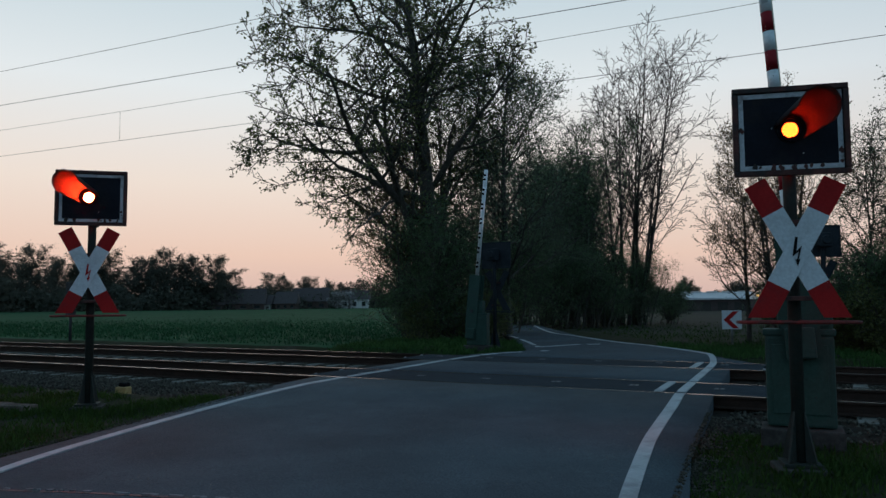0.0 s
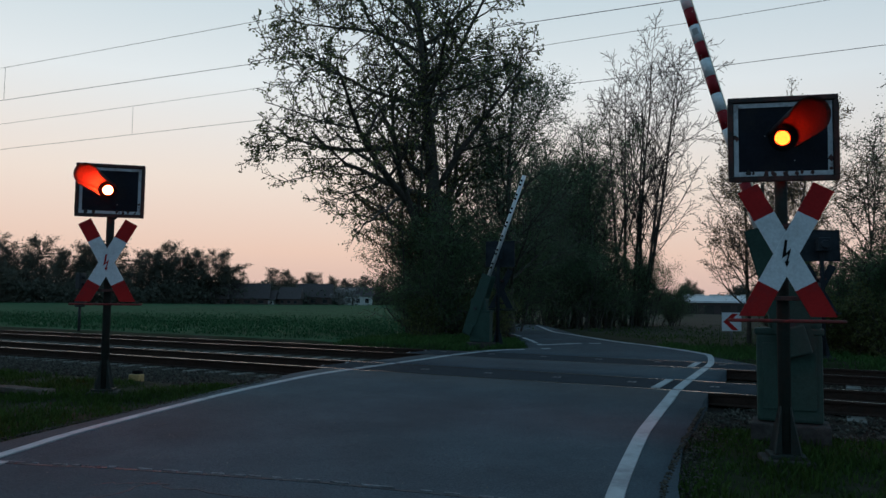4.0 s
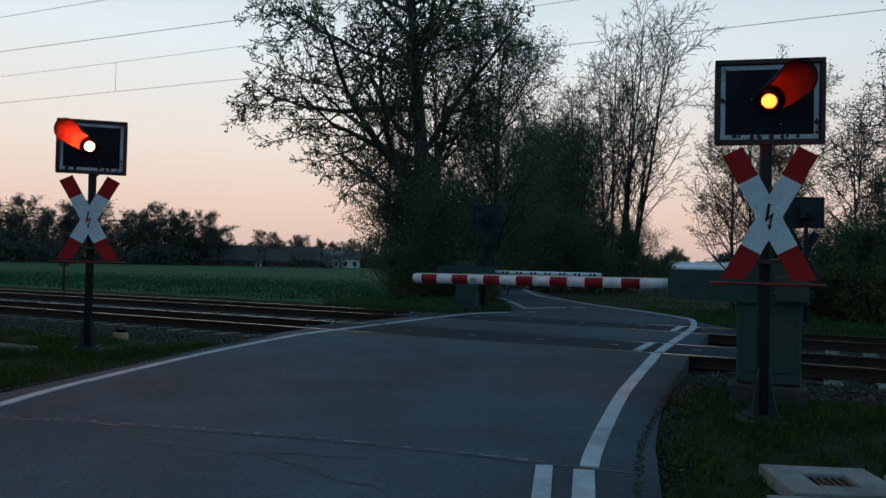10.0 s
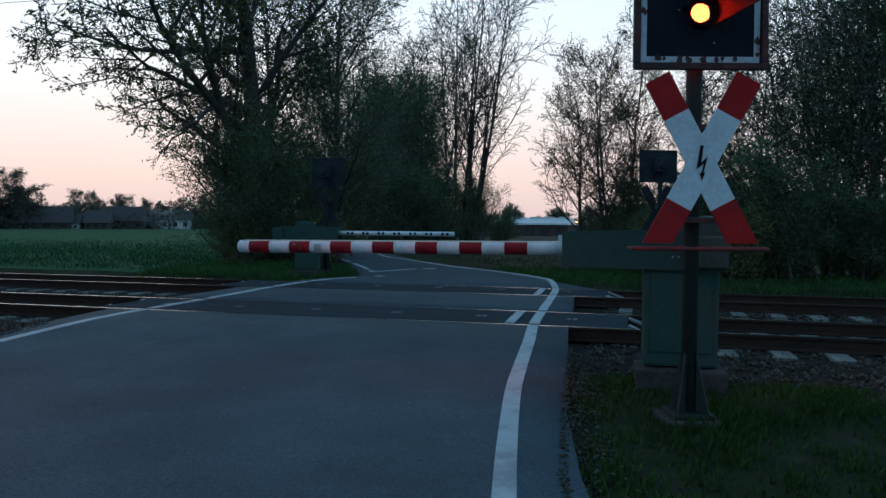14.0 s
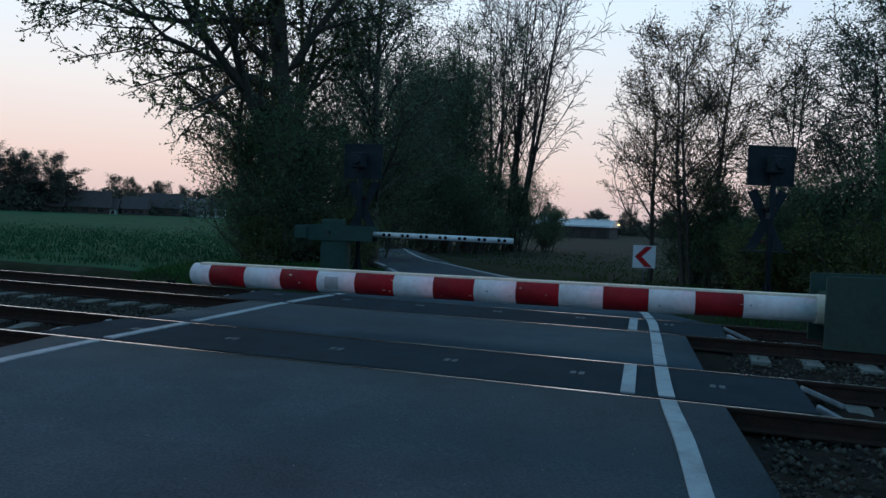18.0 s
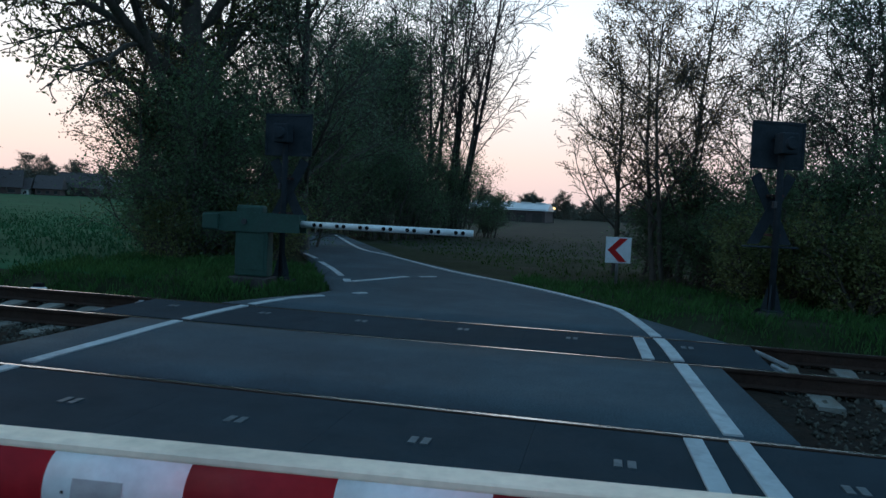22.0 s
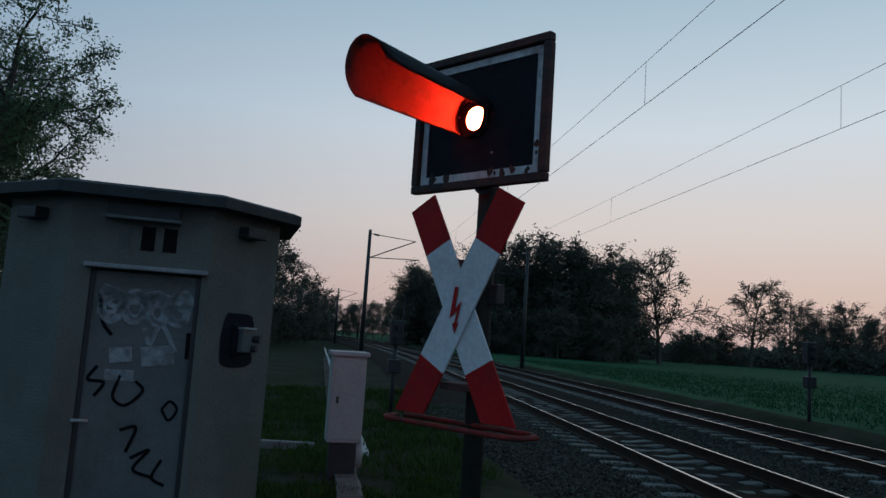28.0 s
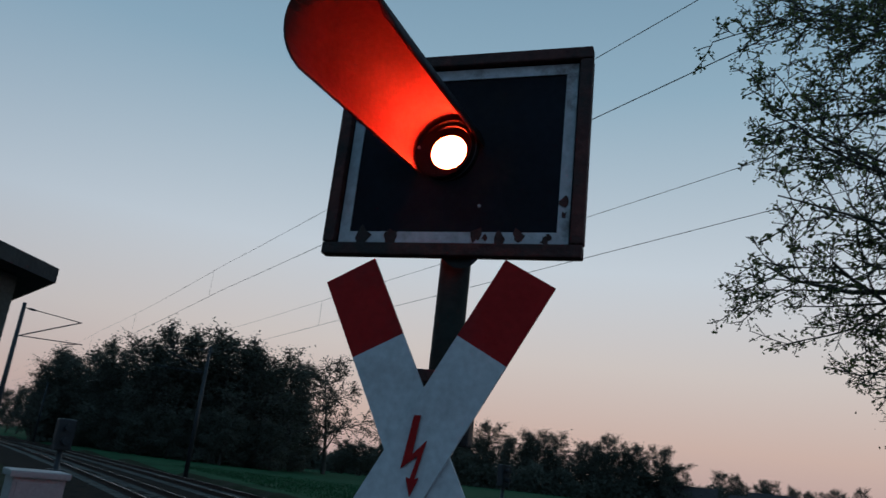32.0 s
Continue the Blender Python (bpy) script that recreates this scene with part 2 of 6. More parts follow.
M = dict(
    asphalt=mat("asphalt", (0.062, 0.085, 0.100), 0.9, spec=0.25, scale=0.8, vary=0.22, bump=0.9, bscale=60, grain=1.7, second=(0.045, 0.056, 0.066), amount=0.6),
    panel=mat("rubber_panel", (0.023, 0.033, 0.041), 0.92, spec=0.12, scale=2, vary=0.2, bump=0.4, bscale=120, second=(0.030, 0.036, 0.042), amount=0.3, rand=0.08),
    paint=mat("road_paint", (0.40, 0.43, 0.44), 0.75, scale=6, vary=0.12, bump=0.4, bscale=160, second=(0.26, 0.27, 0.28), amount=0.45),
    oldpaint=mat("worn_paint", (0.20, 0.23, 0.25), 0.8, scale=14, vary=0.3, bump=0.4, bscale=160, second=(0.07, 0.085, 0.095), amount=0.8),
    liftplate=mat("dull_steel_plate", (0.085, 0.098, 0.105), 0.6, scale=20, vary=0.3, bump=0.2, second=(0.045, 0.055, 0.062), amount=0.5),
    tar=mat("tar_seam", (0.020, 0.025, 0.030), 0.6, scale=10, vary=0.3, bump=0.3),
    soil=mat("soil_and_grass", (0.020, 0.026, 0.011), 1.0, spec=0.08, scale=1.3, vary=0.35, bump=0.6, bscale=30, second=(0.048, 0.042, 0.032), amount=0.35),
    field=mat("young_crop_field", (0.022, 0.068, 0.030), 1.0, spec=0.05, scale=0.5, vary=0.45, bump=0.8, bscale=6, grain=0.9, second=(0.030, 0.095, 0.042), amount=0.6),
    plough=mat("bare_field", (0.036, 0.037, 0.029), 1.0, spec=0.05, scale=0.4, vary=0.2, bump=0.6, bscale=5, second=(0.045, 0.048, 0.032), amount=0.4),
    grass=mat("grass_blades", (0.036, 0.068, 0.015), 0.7, spec=0.12, scale=0.9, vary=0.35, bump=0, island=0.35, back=0.35),
    younggrass=mat("young_grass", (0.046, 0.102, 0.028), 0.7, spec=0.12, scale=0.9, vary=0.35, bump=0, island=0.35, back=0.35),
    crop=mat("crop_blades", (0.030, 0.088, 0.040), 0.8, spec=0.06, scale=0.5, vary=0.4, bump=0, island=0.3, back=0.4),
    darkgrey=mat("darkgrey", (0.050, 0.048, 0.044), 0.95, spec=0.08, scale=12, vary=0.4, bump=0.2, second=(0.065, 0.062, 0.056), amount=0.35),
    ballast=mat("ballast", (0.024, 0.021, 0.018), 0.95, spec=0.03, scale=6, vary=0.4, bump=1.0, bscale=24, second=(0.034, 0.024, 0.018), amount=0.6),
    stones=mat("ballast_stones", (0.060, 0.057, 0.046), 0.9, spec=0.10, scale=14, vary=0.25, bump=0.3, island=0.5),
    trough=mat("trough_concrete", (0.15, 0.125, 0.11), 0.9, spec=0.15, scale=6, vary=0.25, bump=0.4, second=(0.08, 0.075, 0.06), amount=0.5, rand=0.2),
    concrete=mat("weathered_concrete", (0.21, 0.205, 0.19), 0.9, spec=0.25, scale=5, vary=0.18, bump=0.4, bscale=60, second=(0.12, 0.115, 0.10), amount=0.5, rand=0.12),
    sleeper=mat("sleeper_concrete", (0.175, 0.175, 0.158), 0.9, spec=0.15, scale=5, vary=0.2, bump=0.4, bscale=50, second=(0.15, 0.12, 0.095), amount=0.55, rand=0.2),
    railside=mat("rusty_rail", (0.040, 0.024, 0.018), 0.8, 0.2, spec=0.15, scale=9, vary=0.35, bump=0.4, second=(0.035, 0.025, 0.02), amount=0.5),
    railtop=mat("polished_rail", (0.60, 0.59, 0.58), 0.26, 1.0, scale=3, vary=0.08, bump=0.05),
    steel=mat("galvanised_steel", (0.28, 0.29, 0.30), 0.5, 0.6, scale=8, vary=0.2, bump=0.2),
    dark=mat("dark_paint", (0.022, 0.024, 0.028), 0.55, scale=5, vary=0.25, bump=0.1, second=(0.035, 0.028, 0.024), amount=0.3),
    board=mat("signal_board_black", (0.010, 0.012, 0.018), 0.8, spec=0.15, scale=4, vary=0.3, bump=0.08, second=(0.020, 0.018, 0.018), amount=0.35),
    # Grey backs of the far signals, with their shade put into the colour.
    slateshade=mat("slate_with_shade", (0.028, 0.034, 0.040), 0.8, spec=0.08, scale=5, vary=0.25, bump=0.1),
    rim=mat("rusty_rim", (0.075, 0.022, 0.017), 0.75, 0.1, scale=12, vary=0.5, bump=0.4, second=(0.02, 0.017, 0.015), amount=0.6),
    tube=mat("faded_red_tube", (0.22, 0.028, 0.025), 0.7, spec=0.15, scale=14, vary=0.35, bump=0.3, second=(0.07, 0.035, 0.03), amount=0.6),
    white=mat("white_enamel", (0.56, 0.60, 0.62), 0.5, spec=0.2, scale=3, vary=0.06, bump=0.05, second=(0.42, 0.44, 0.45), amount=0.3),
    stripe=mat("worn_white_line", (0.46, 0.48, 0.50), 0.6, scale=10, vary=0.15, bump=0.2, second=(0.10, 0.07, 0.055), amount=0.22),
    red=mat("red_enamel", (0.33, 0.013, 0.013), 0.55, spec=0.12, scale=4, vary=0.15, bump=0.08, second=(0.20, 0.02, 0.022), amount=0.35),
    cream=mat("yellowed_white", (0.66, 0.62, 0.47), 0.5, scale=4, vary=0.08, bump=0.08, second=(0.50, 0.47, 0.36), amount=0.3),
    barwhite=mat("barrier_white", (0.62, 0.66, 0.66), 0.45, scale=6, vary=0.08, bump=0.06, second=(0.48, 0.50, 0.49), amount=0.35),
    barred=mat("barrier_red", (0.215, 0.011, 0.017), 0.5, spec=0.15, scale=6, vary=0.15, bump=0.08, second=(0.24, 0.02, 0.025), amount=0.35),
    green=mat("grey_green_paint", (0.032, 0.066, 0.053), 0.6, spec=0.15, scale=5, vary=0.15, bump=0.12, second=(0.040, 0.066, 0.058), amount=0.4),
    pole=mat("dark_green_pole", (0.026, 0.033, 0.029), 0.65, spec=0.2, scale=7, vary=0.25, bump=0.2, second=(0.05, 0.035, 0.028), amount=0.45),
    hood=mat("hood_inside", (0.12, 0.052, 0.042), 0.7, scale=8, vary=0.12, bump=0.1, second=(0.09, 0.04, 0.035), amount=0.2),
    black=mat("black_mark", (0.008, 0.008, 0.009), 0.8, spec=0.08, scale=9, vary=0.3, bump=0.0),
    plaster=mat("hut_plaster", (0.150, 0.155, 0.140), 0.9, spec=0.15, scale=2.2, vary=0.12, bump=0.5, bscale=70, second=(0.12, 0.12, 0.105), amount=0.5),
    door=mat("hut_door_paint", (0.115, 0.125, 0.125), 0.6, scale=3, vary=0.15, bump=0.1, second=(0.075, 0.08, 0.075), amount=0.45),
    roofing=mat("roofing_felt", (0.035, 0.036, 0.038), 0.8, scale=6, vary=0.25, bump=0.3, second=(0.06, 0.06, 0.055), amount=0.3),
    chalk=mat("faded_spray", (0.26, 0.30, 0.32), 0.7, scale=18, vary=0.25, bump=0.0, second=(0.13, 0.14, 0.14), amount=0.6),
    ivory=mat("cabinet_grey", (0.34, 0.355, 0.35), 0.6, scale=3, vary=0.1, bump=0.1, second=(0.28, 0.29, 0.27), amount=0.4),
    bark=mat("oak_bark", (0.070, 0.060, 0.050), 0.95, scale=6, vary=0.35, bump=0.9, bscale=22, second=(0.035, 0.045, 0.025), amount=0.4),
    birch=mat("pale_bark", (0.046, 0.036, 0.032), 0.9, scale=4, vary=0.35, bump=0.4, bscale=18, second=(0.05, 0.045, 0.04), amount=0.6),
    leaf=mat("spring_leaves", (0.13, 0.15, 0.06), 0.6, spec=0.12, scale=0.8, vary=0.3, bump=0, island=0.45, back=0.42),
    leafred=mat("young_bronze_leaves", (0.17, 0.125, 0.066), 0.6, spec=0.12, scale=0.8, vary=0.3, bump=0, island=0.45, back=0.42),
    leafdark=mat("dense_leaves", (0.12, 0.18, 0.095), 0.65, spec=0.12, scale=0.7, vary=0.3, bump=0, island=0.2, back=0.55),
    leafcool=mat("grey_green_leaves", (0.12, 0.165, 0.105), 0.6, spec=0.12, scale=0.8, vary=0.3, bump=0, island=0.22, back=0.42),
    # Lighter and greyer than near leaves: distance haze is put into the colour.
    farleaf=mat("hazed_far_foliage", (0.122, 0.126, 0.100), 0.8, spec=0.05, scale=0.12, vary=0.25, bump=0, island=0.10, back=0.5),
    blossom=mat("pale_blossom", (0.36, 0.36, 0.36), 0.8, spec=0.1, scale=0.4, vary=0.25, bump=0, island=0.3, back=0.4),
    wire=mat("wire", (0.06, 0.065, 0.065), 0.5, 0.5, scale=5, vary=0.1, bump=0),
    yellow=mat("faded_yellow", (0.40, 0.30, 0.12), 0.6, scale=9, vary=0.2, bump=0.2),
    brick=mat("house_brick", (0.080, 0.052, 0.045), 0.9, scale=2, vary=0.2, bump=0.2),
    tile=mat("roof_tile", (0.060, 0.046, 0.044), 0.85, scale=2, vary=0.2, bump=0.3),
    barnroof=mat("pale_barn_roof", (0.50, 0.50, 0.50), 0.5, scale=0.6, vary=0.1, bump=0.1, second=(0.40, 0.42, 0.44), amount=0.3),
    wall=mat("pale_wall", (0.60, 0.60, 0.57), 0.85, scale=1, vary=0.08, bump=0.1),
    glass=mat("dark_pane", (0.02, 0.022, 0.025), 0.1, scale=2, vary=0.1, bump=0),
    lamp=mat("red_lamp_lens", (0.5, 0.05, 0.02), 0.2, scale=60, vary=0.2, bump=0.3, bscale=90, glow=(1.0, 0.034, 0.007), power=820),
    farlamp=mat("far_lamp", (0.5, 0.4, 0.2), 0.4, scale=6, vary=0.1, bump=0, glow=(1.0, 0.55, 0.18), power=3),
    # Filters of the added leaves that make the steady lamps blink.
    smoke1=smoked("dimmer_filter_half", (0.052, 0.030, 0.009)),
    smoke2=smoked("dimmer_filter_full", (0.005, 0.006, 0.01)),
)

# ---------------------------------------------------------------- building tools
def link(name, mesh, parent=None, label="", at=None):
    ob = new(name, mesh)
    if parent:
        ob.parent = parent
    if label:
        ob["label"] = label
    if at is not None:
        ob.matrix_basis = at
    return ob


def part(name, bm, material, parent=None, label="", smooth=False, at=None):
    """One mesh object from a bmesh (or a mesh made before), under a thing or a part."""
    if isinstance(bm, bmesh.types.BMesh):
        me = bpy.data.meshes.new(name)
        bm.to_mesh(me)
        bm.free()
        for mt in (material if isinstance(material, (list, tuple)) else [material]):
            me.materials.append(mt)
        if smooth:
            me.polygons.foreach_set("use_smooth", [True] * len(me.polygons))
    else:
        me = bm
    return link(name, me, parent, label, at)


def thing(name, m, label, category, group="", kind=""):
    ob = new(name)
    ob.matrix_basis = m
    ob.empty_display_size = 0.2
    return tagged(ob, label, category, group, kind)


def raw(name, verts, faces, material, smooth=False, slots=None):
    me = bpy.data.meshes.new(name)
    me.from_pydata(verts, [], faces)
    for mt in (material if isinstance(material, (list, tuple)) else [material]):
        me.materials.append(mt)
    if slots is not None:
        me.polygons.foreach_set("material_index", slots)
    if smooth:
        me.polygons.foreach_set("use_smooth", [True] * len(me.polygons))
    me.update()
    return me


def soup(name, V, k, material):
    """A mesh of separate faces of k corners each, from an array of (n*k, 3)."""
    V = np.asarray(V, np.float32).reshape(-1, 3)
    n = len(V) // k
    me = bpy.data.meshes.new(name)
    me.vertices.add(len(V))
    me.vertices.foreach_set("co", V.ravel())
    me.loops.add(len(V))
    me.loops.foreach_set("vertex_index", np.arange(len(V), dtype=np.int32))
    me.polygons.add(n)
    me.polygons.foreach_set("loop_start", np.arange(0, len(V), k, dtype=np.int32))
    me.materials.append(material)
    me.update(calc_edges=True)
    return me


def indexed(name, V, F, material, smooth=True):
    """A mesh from arrays of corners and of faces with a fixed number of corners."""
    V, F = np.asarray(V, np.float32), np.asarray(F, np.int32)
    n, k = F.shape
    me = bpy.data.meshes.new(name)
    me.vertices.add(len(V))
    me.vertices.foreach_set("co", V.ravel())
    me.loops.add(n * k)
    me.loops.foreach_set("vertex_index", F.ravel())
    me.polygons.add(n)
    me.polygons.foreach_set("loop_start", np.arange(0, n * k, k, dtype=np.int32))
    me.materials.append(material)
    me.update(calc_edges=True)
    if smooth:
        me.polygons.foreach_set("use_smooth", [True] * n)
    return me


def box(bm, c, s, bevel=0.0, m=None):
    r = bmesh.ops.create_cube(bm, size=1.0)
    T = Matrix.Translation(c) @ Matrix.Diagonal((*s, 1))
    if m is not None:
        T = m @ T
    bmesh.ops.transform(bm, matrix=T, verts=r["verts"])
    if bevel:
        edges = list({e for v in r["verts"] for e in v.link_edges})
        bmesh.ops.bevel(bm, geom=edges, offset=bevel, segments=2, affect="EDGES", profile=0.6)
    return bm


def cyl(bm, p0, p1, r0, r1=None, n=16, caps=True):
    p0, p1 = Vector(p0), Vector(p1)
    d = p1 - p0
    r = bmesh.ops.create_cone(bm, cap_ends=caps, segments=n, radius1=r0, radius2=r0 if r1 is None else r1, depth=d.length)
    bmesh.ops.transform(bm, matrix=Matrix.Translation((p0 + p1) / 2) @ d.to_track_quat("Z", "Y").to_matrix().to_4x4(), verts=r["verts"])
    return bm


def one(f, *a, **k):
    return f(bmesh.new(), *a, **k)


def pipe(points, r, n=8):
    """A bmesh tube along points; r is one radius or one for each point."""
    bm = bmesh.new()
    pts = [Vector(p) for p in points]
    rs = r if isinstance(r, (list, tuple)) else [r] * len(pts)
    rings = []
    for i, p in enumerate(pts):
        d = (pts[min(i + 1, len(pts) - 1)] - pts[max(i - 1, 0)]).normalized()
        a = d.orthogonal().normalized() if abs(d.z) > 0.9 else d.cross(Vector((0, 0, 1))).normalized()
        b = d.cross(a)
        rings.append([bm.verts.new(p + (a * math.cos(t) + b * math.sin(t)) * rs[i]) for t in (2 * math.pi * j / n for j in range(n))])
    for s, t in zip(rings, rings[1:]):
        for j in range(n):
            bm.faces.new((s[j], s[(j + 1) % n], t[(j + 1) % n], t[j]))
    bm.faces.new(rings[0][::-1])
    bm.faces.new(rings[-1])
    bmesh.ops.recalc_face_normals(bm, faces=bm.faces)
    return bm


def plate(poly, z0, z1, bm=None):
    """A flat plate with the outline poly (x, y), from z0 to z1; both may be functions of x, y."""
    bm = bm or bmesh.new()
    f0 = z0 if callable(z0) else (lambda x, y: z0)
    f1 = z1 if callable(z1) else (lambda x, y: z1)
    a = [bm.verts.new((x, y, f0(x, y))) for x, y in poly]
    b = [bm.verts.new((x, y, f1(x, y))) for x, y in poly]
    bm.faces.new(a[::-1])
    bm.faces.new(b)
    n = len(poly)
    for i in range(n):
        bm.faces.new((a[i], a[(i + 1) % n], b[(i + 1) % n], b[i]))
    bmesh.ops.recalc_face_normals(bm, faces=bm.faces)
    return bm


def ribbon(points, width, z, lift=0.006):
    """A painted strip on the road along points, as wide as told, following the road's height."""
    pts = [Vector((*p, 0)) for p in points]
    out = []
    for a, b in zip(pts, pts[1:]):
        n = max(1, int((b - a).length / 0.4))
        out += [a.lerp(b, i / n) for i in range(n)]
    out.append(pts[-1])
    bm = bmesh.new()
    rows = []
    for i, p in enumerate(out):
        d = (out[min(i + 1, len(out) - 1)] - out[max(i - 1, 0)]).normalized()
        s = Vector((d.y, -d.x, 0)) * width / 2
        q = [p + s, p - s]
        rows.append([bm.verts.new((v.x, v.y, z(v.x, v.y) + h)) for h in (lift, -0.02) for v in q])
    for a, b in zip(rows, rows[1:]):
        for i, j in ((0, 1), (2, 0), (1, 3)):
            bm.faces.new((a[i], a[j], b[j], b[i]))
    for r in (rows[0], rows[-1]):
        bm.faces.new((r[0], r[1], r[3], r[2]))
    bmesh.ops.recalc_face_normals(bm, faces=bm.faces)
    return bm


def smooth_line(pts, n=6):
    """Catmull-Rom through 2D points."""
    P = [np.array(p, float) for p in pts]
    P = [2 * P[0] - P[1]] + P + [2 * P[-1] - P[-2]]
    out = []
    for i in range(1, len(P) - 2):
        for t in np.linspace(0, 1, n, endpoint=False):
            a, b, c, d = P[i - 1], P[i], P[i + 1], P[i + 2]
            out.append(tuple(0.5 * (2 * b + (c - a) * t + (2 * a - 5 * b + 4 * c - d) * t * t + (3 * b - a - 3 * c + d) * t ** 3)))
    out.append(tuple(P[-2]))
    return out


# ---------------------------------------------------------------- lie of the land
def road_z(x, y):
    """Height of the carriageway: level over the rails, falling gently on both sides."""
    return -0.03 * min(14.0, max(0.0, -1.2 - y)) - 0.004 * min(150.0, max(0.0, y - 6.5))


def bend(x):
    """The tracks run straight over the road and bend away in the west."""
    return -(x ** 2) / 2400 if x < 0 else 0.0


def sstep(a, b, v):
    t = min(1.0, max(0.0, (v - a) / (b - a)))
    return t * t * (3 - 2 * t)


def ground_z(x, y):
    yy = y - bend(x)
    out = road_z(x, y) - 0.09 - 0.10 * sstep(9, 30, yy) - 0.25 * sstep(11, 22, -x) * sstep(0, 4, -yy)
    bed = sstep(-2.6, -1.2, yy) * (1 - sstep(7.0, 8.6, yy))
    return out * (1 - bed) - 0.62 * bed + 0.03 * noise.noise((x * 0.7, y * 0.7, 0))


RAILS = (0.0, 1.505, 4.077, 5.580)
LEFT_LINE = [(-3.95, -9.2), (-4.58, -7.06), (-4.86, -6.2), (-5.13, -5.0), (-5.40, -3.5), (-5.55, -2.2), (-5.63, -1.0), (-5.69, 0.0), (-5.71, 1.5), (-5.75, 2.6), (-5.81, 4.08), (-5.74, 5.6), (-5.54, 6.6), (-5.28, 7.12)]
RIGHT_LINE = [(0.68, -6.15), (0.60, -5.75), (0.45, -4.8), (0.27, -3.5), (0.18, -2.55), (0.065, -1.2), (-0.06, 0.0), (-0.15, 1.5), (-0.29, 4.08), (-0.41, 5.58), (-0.76, 7.7), (-1.05, 8.5), (-1.88, 9.84), (-2.94, 11.25), (-4.6, 13.2), (-7.19, 17.1), (-9.0, 19.8), (-13.0, 28.4)]


# ---------------------------------------------------------------- ground, road, tracks
def far_road_x(y):
    """Middle of the lane that leaves the crossing towards the north-west."""
    return float(np.interp(y, [6, 8, 10, 13, 18, 30, 55, 80, 400], [-3.0, -3.2, -4.2, -6.0, -8.9, -15.6, -28.5, -40, -190]))


def build_ground():
    xs = np.unique(np.concatenate([np.linspace(-16, 10, 66), np.linspace(-60, 40, 60), np.linspace(-400, 400, 41), [-4500, -2500, -1200, -700, 700, 1200, 2500, 4500]]))
    ys = np.unique(np.concatenate([np.linspace(-16, 14, 76), np.linspace(-60, 60, 61), np.linspace(-400, 400, 41), [-4500, -2500, -1200, -700, 700, 1200, 2500, 4500]]))
    V = [(x, y, ground_z(x, y)) for y in ys for x in xs]
    n = len(xs)
    F, slot = [], []
    for j in range(len(ys) - 1):
        for i in range(n - 1):
            a = j * n + i
            F.append((a, a + 1, a + n + 1, a + n))
            x, y = (xs[i] + xs[i + 1]) / 2, (ys[j] + ys[j + 1]) / 2
            yy = y - bend(x)
            side = x - far_road_x(y)
            if yy > 8.6 and side < -5.5 - 0.03 * y:
                slot.append(1)
            elif y > 24 and side > 4:
                slot.append(2)
            else:
                slot.append(0)
    ob = link("ground", raw("ground", V, F, [M["soil"], M["field"], M["plough"]], True, slot))
    tagged(ob, "flat ground of grass verges, green crop and bare field", "ground", kind="structure")


def strip(pairs, top, depth=0.25, n=14, near=0.6):
    """A road slab between pairs of edge points, cut finely enough to follow the fall."""
    rows = []
    for (a, b), (c, d) in zip(pairs, pairs[1:]):
        a, b, c, d = (np.array(v, float) for v in (a, b, c, d))
        k = max(1, int(np.linalg.norm(c - a) / near))
        rows += [(a + (c - a) * t, b + (d - b) * t) for t in np.arange(k) / k]
    rows.append((np.array(pairs[-1][0], float), np.array(pairs[-1][1], float)))
    V, F = [], []
    for a, b in rows:
        for t in np.linspace(0, 1, n):
            p = a + (b - a) * t
            V.append((p[0], p[1], top(p[0], p[1])))
    m = len(rows)
    for j in range(m - 1):
        for i in range(n - 1):
            q = j * n + i
            F.append((q, q + 1, q + n + 1, q + n))
    base = len(V)
    ring = [i for i in range(n)] + [j * n + n - 1 for j in range(1, m)] + [(m - 1) * n + i for i in range(n - 2, -1, -1)] + [j * n for j in range(m - 2, 0, -1)]
    V += [(V[i][0], V[i][1], V[i][2] - depth) for i in ring]
    for i in range(len(ring)):
        j = (i + 1) % len(ring)
        F.append((ring[i], base + i, base + j, ring[j]))
    return V, F


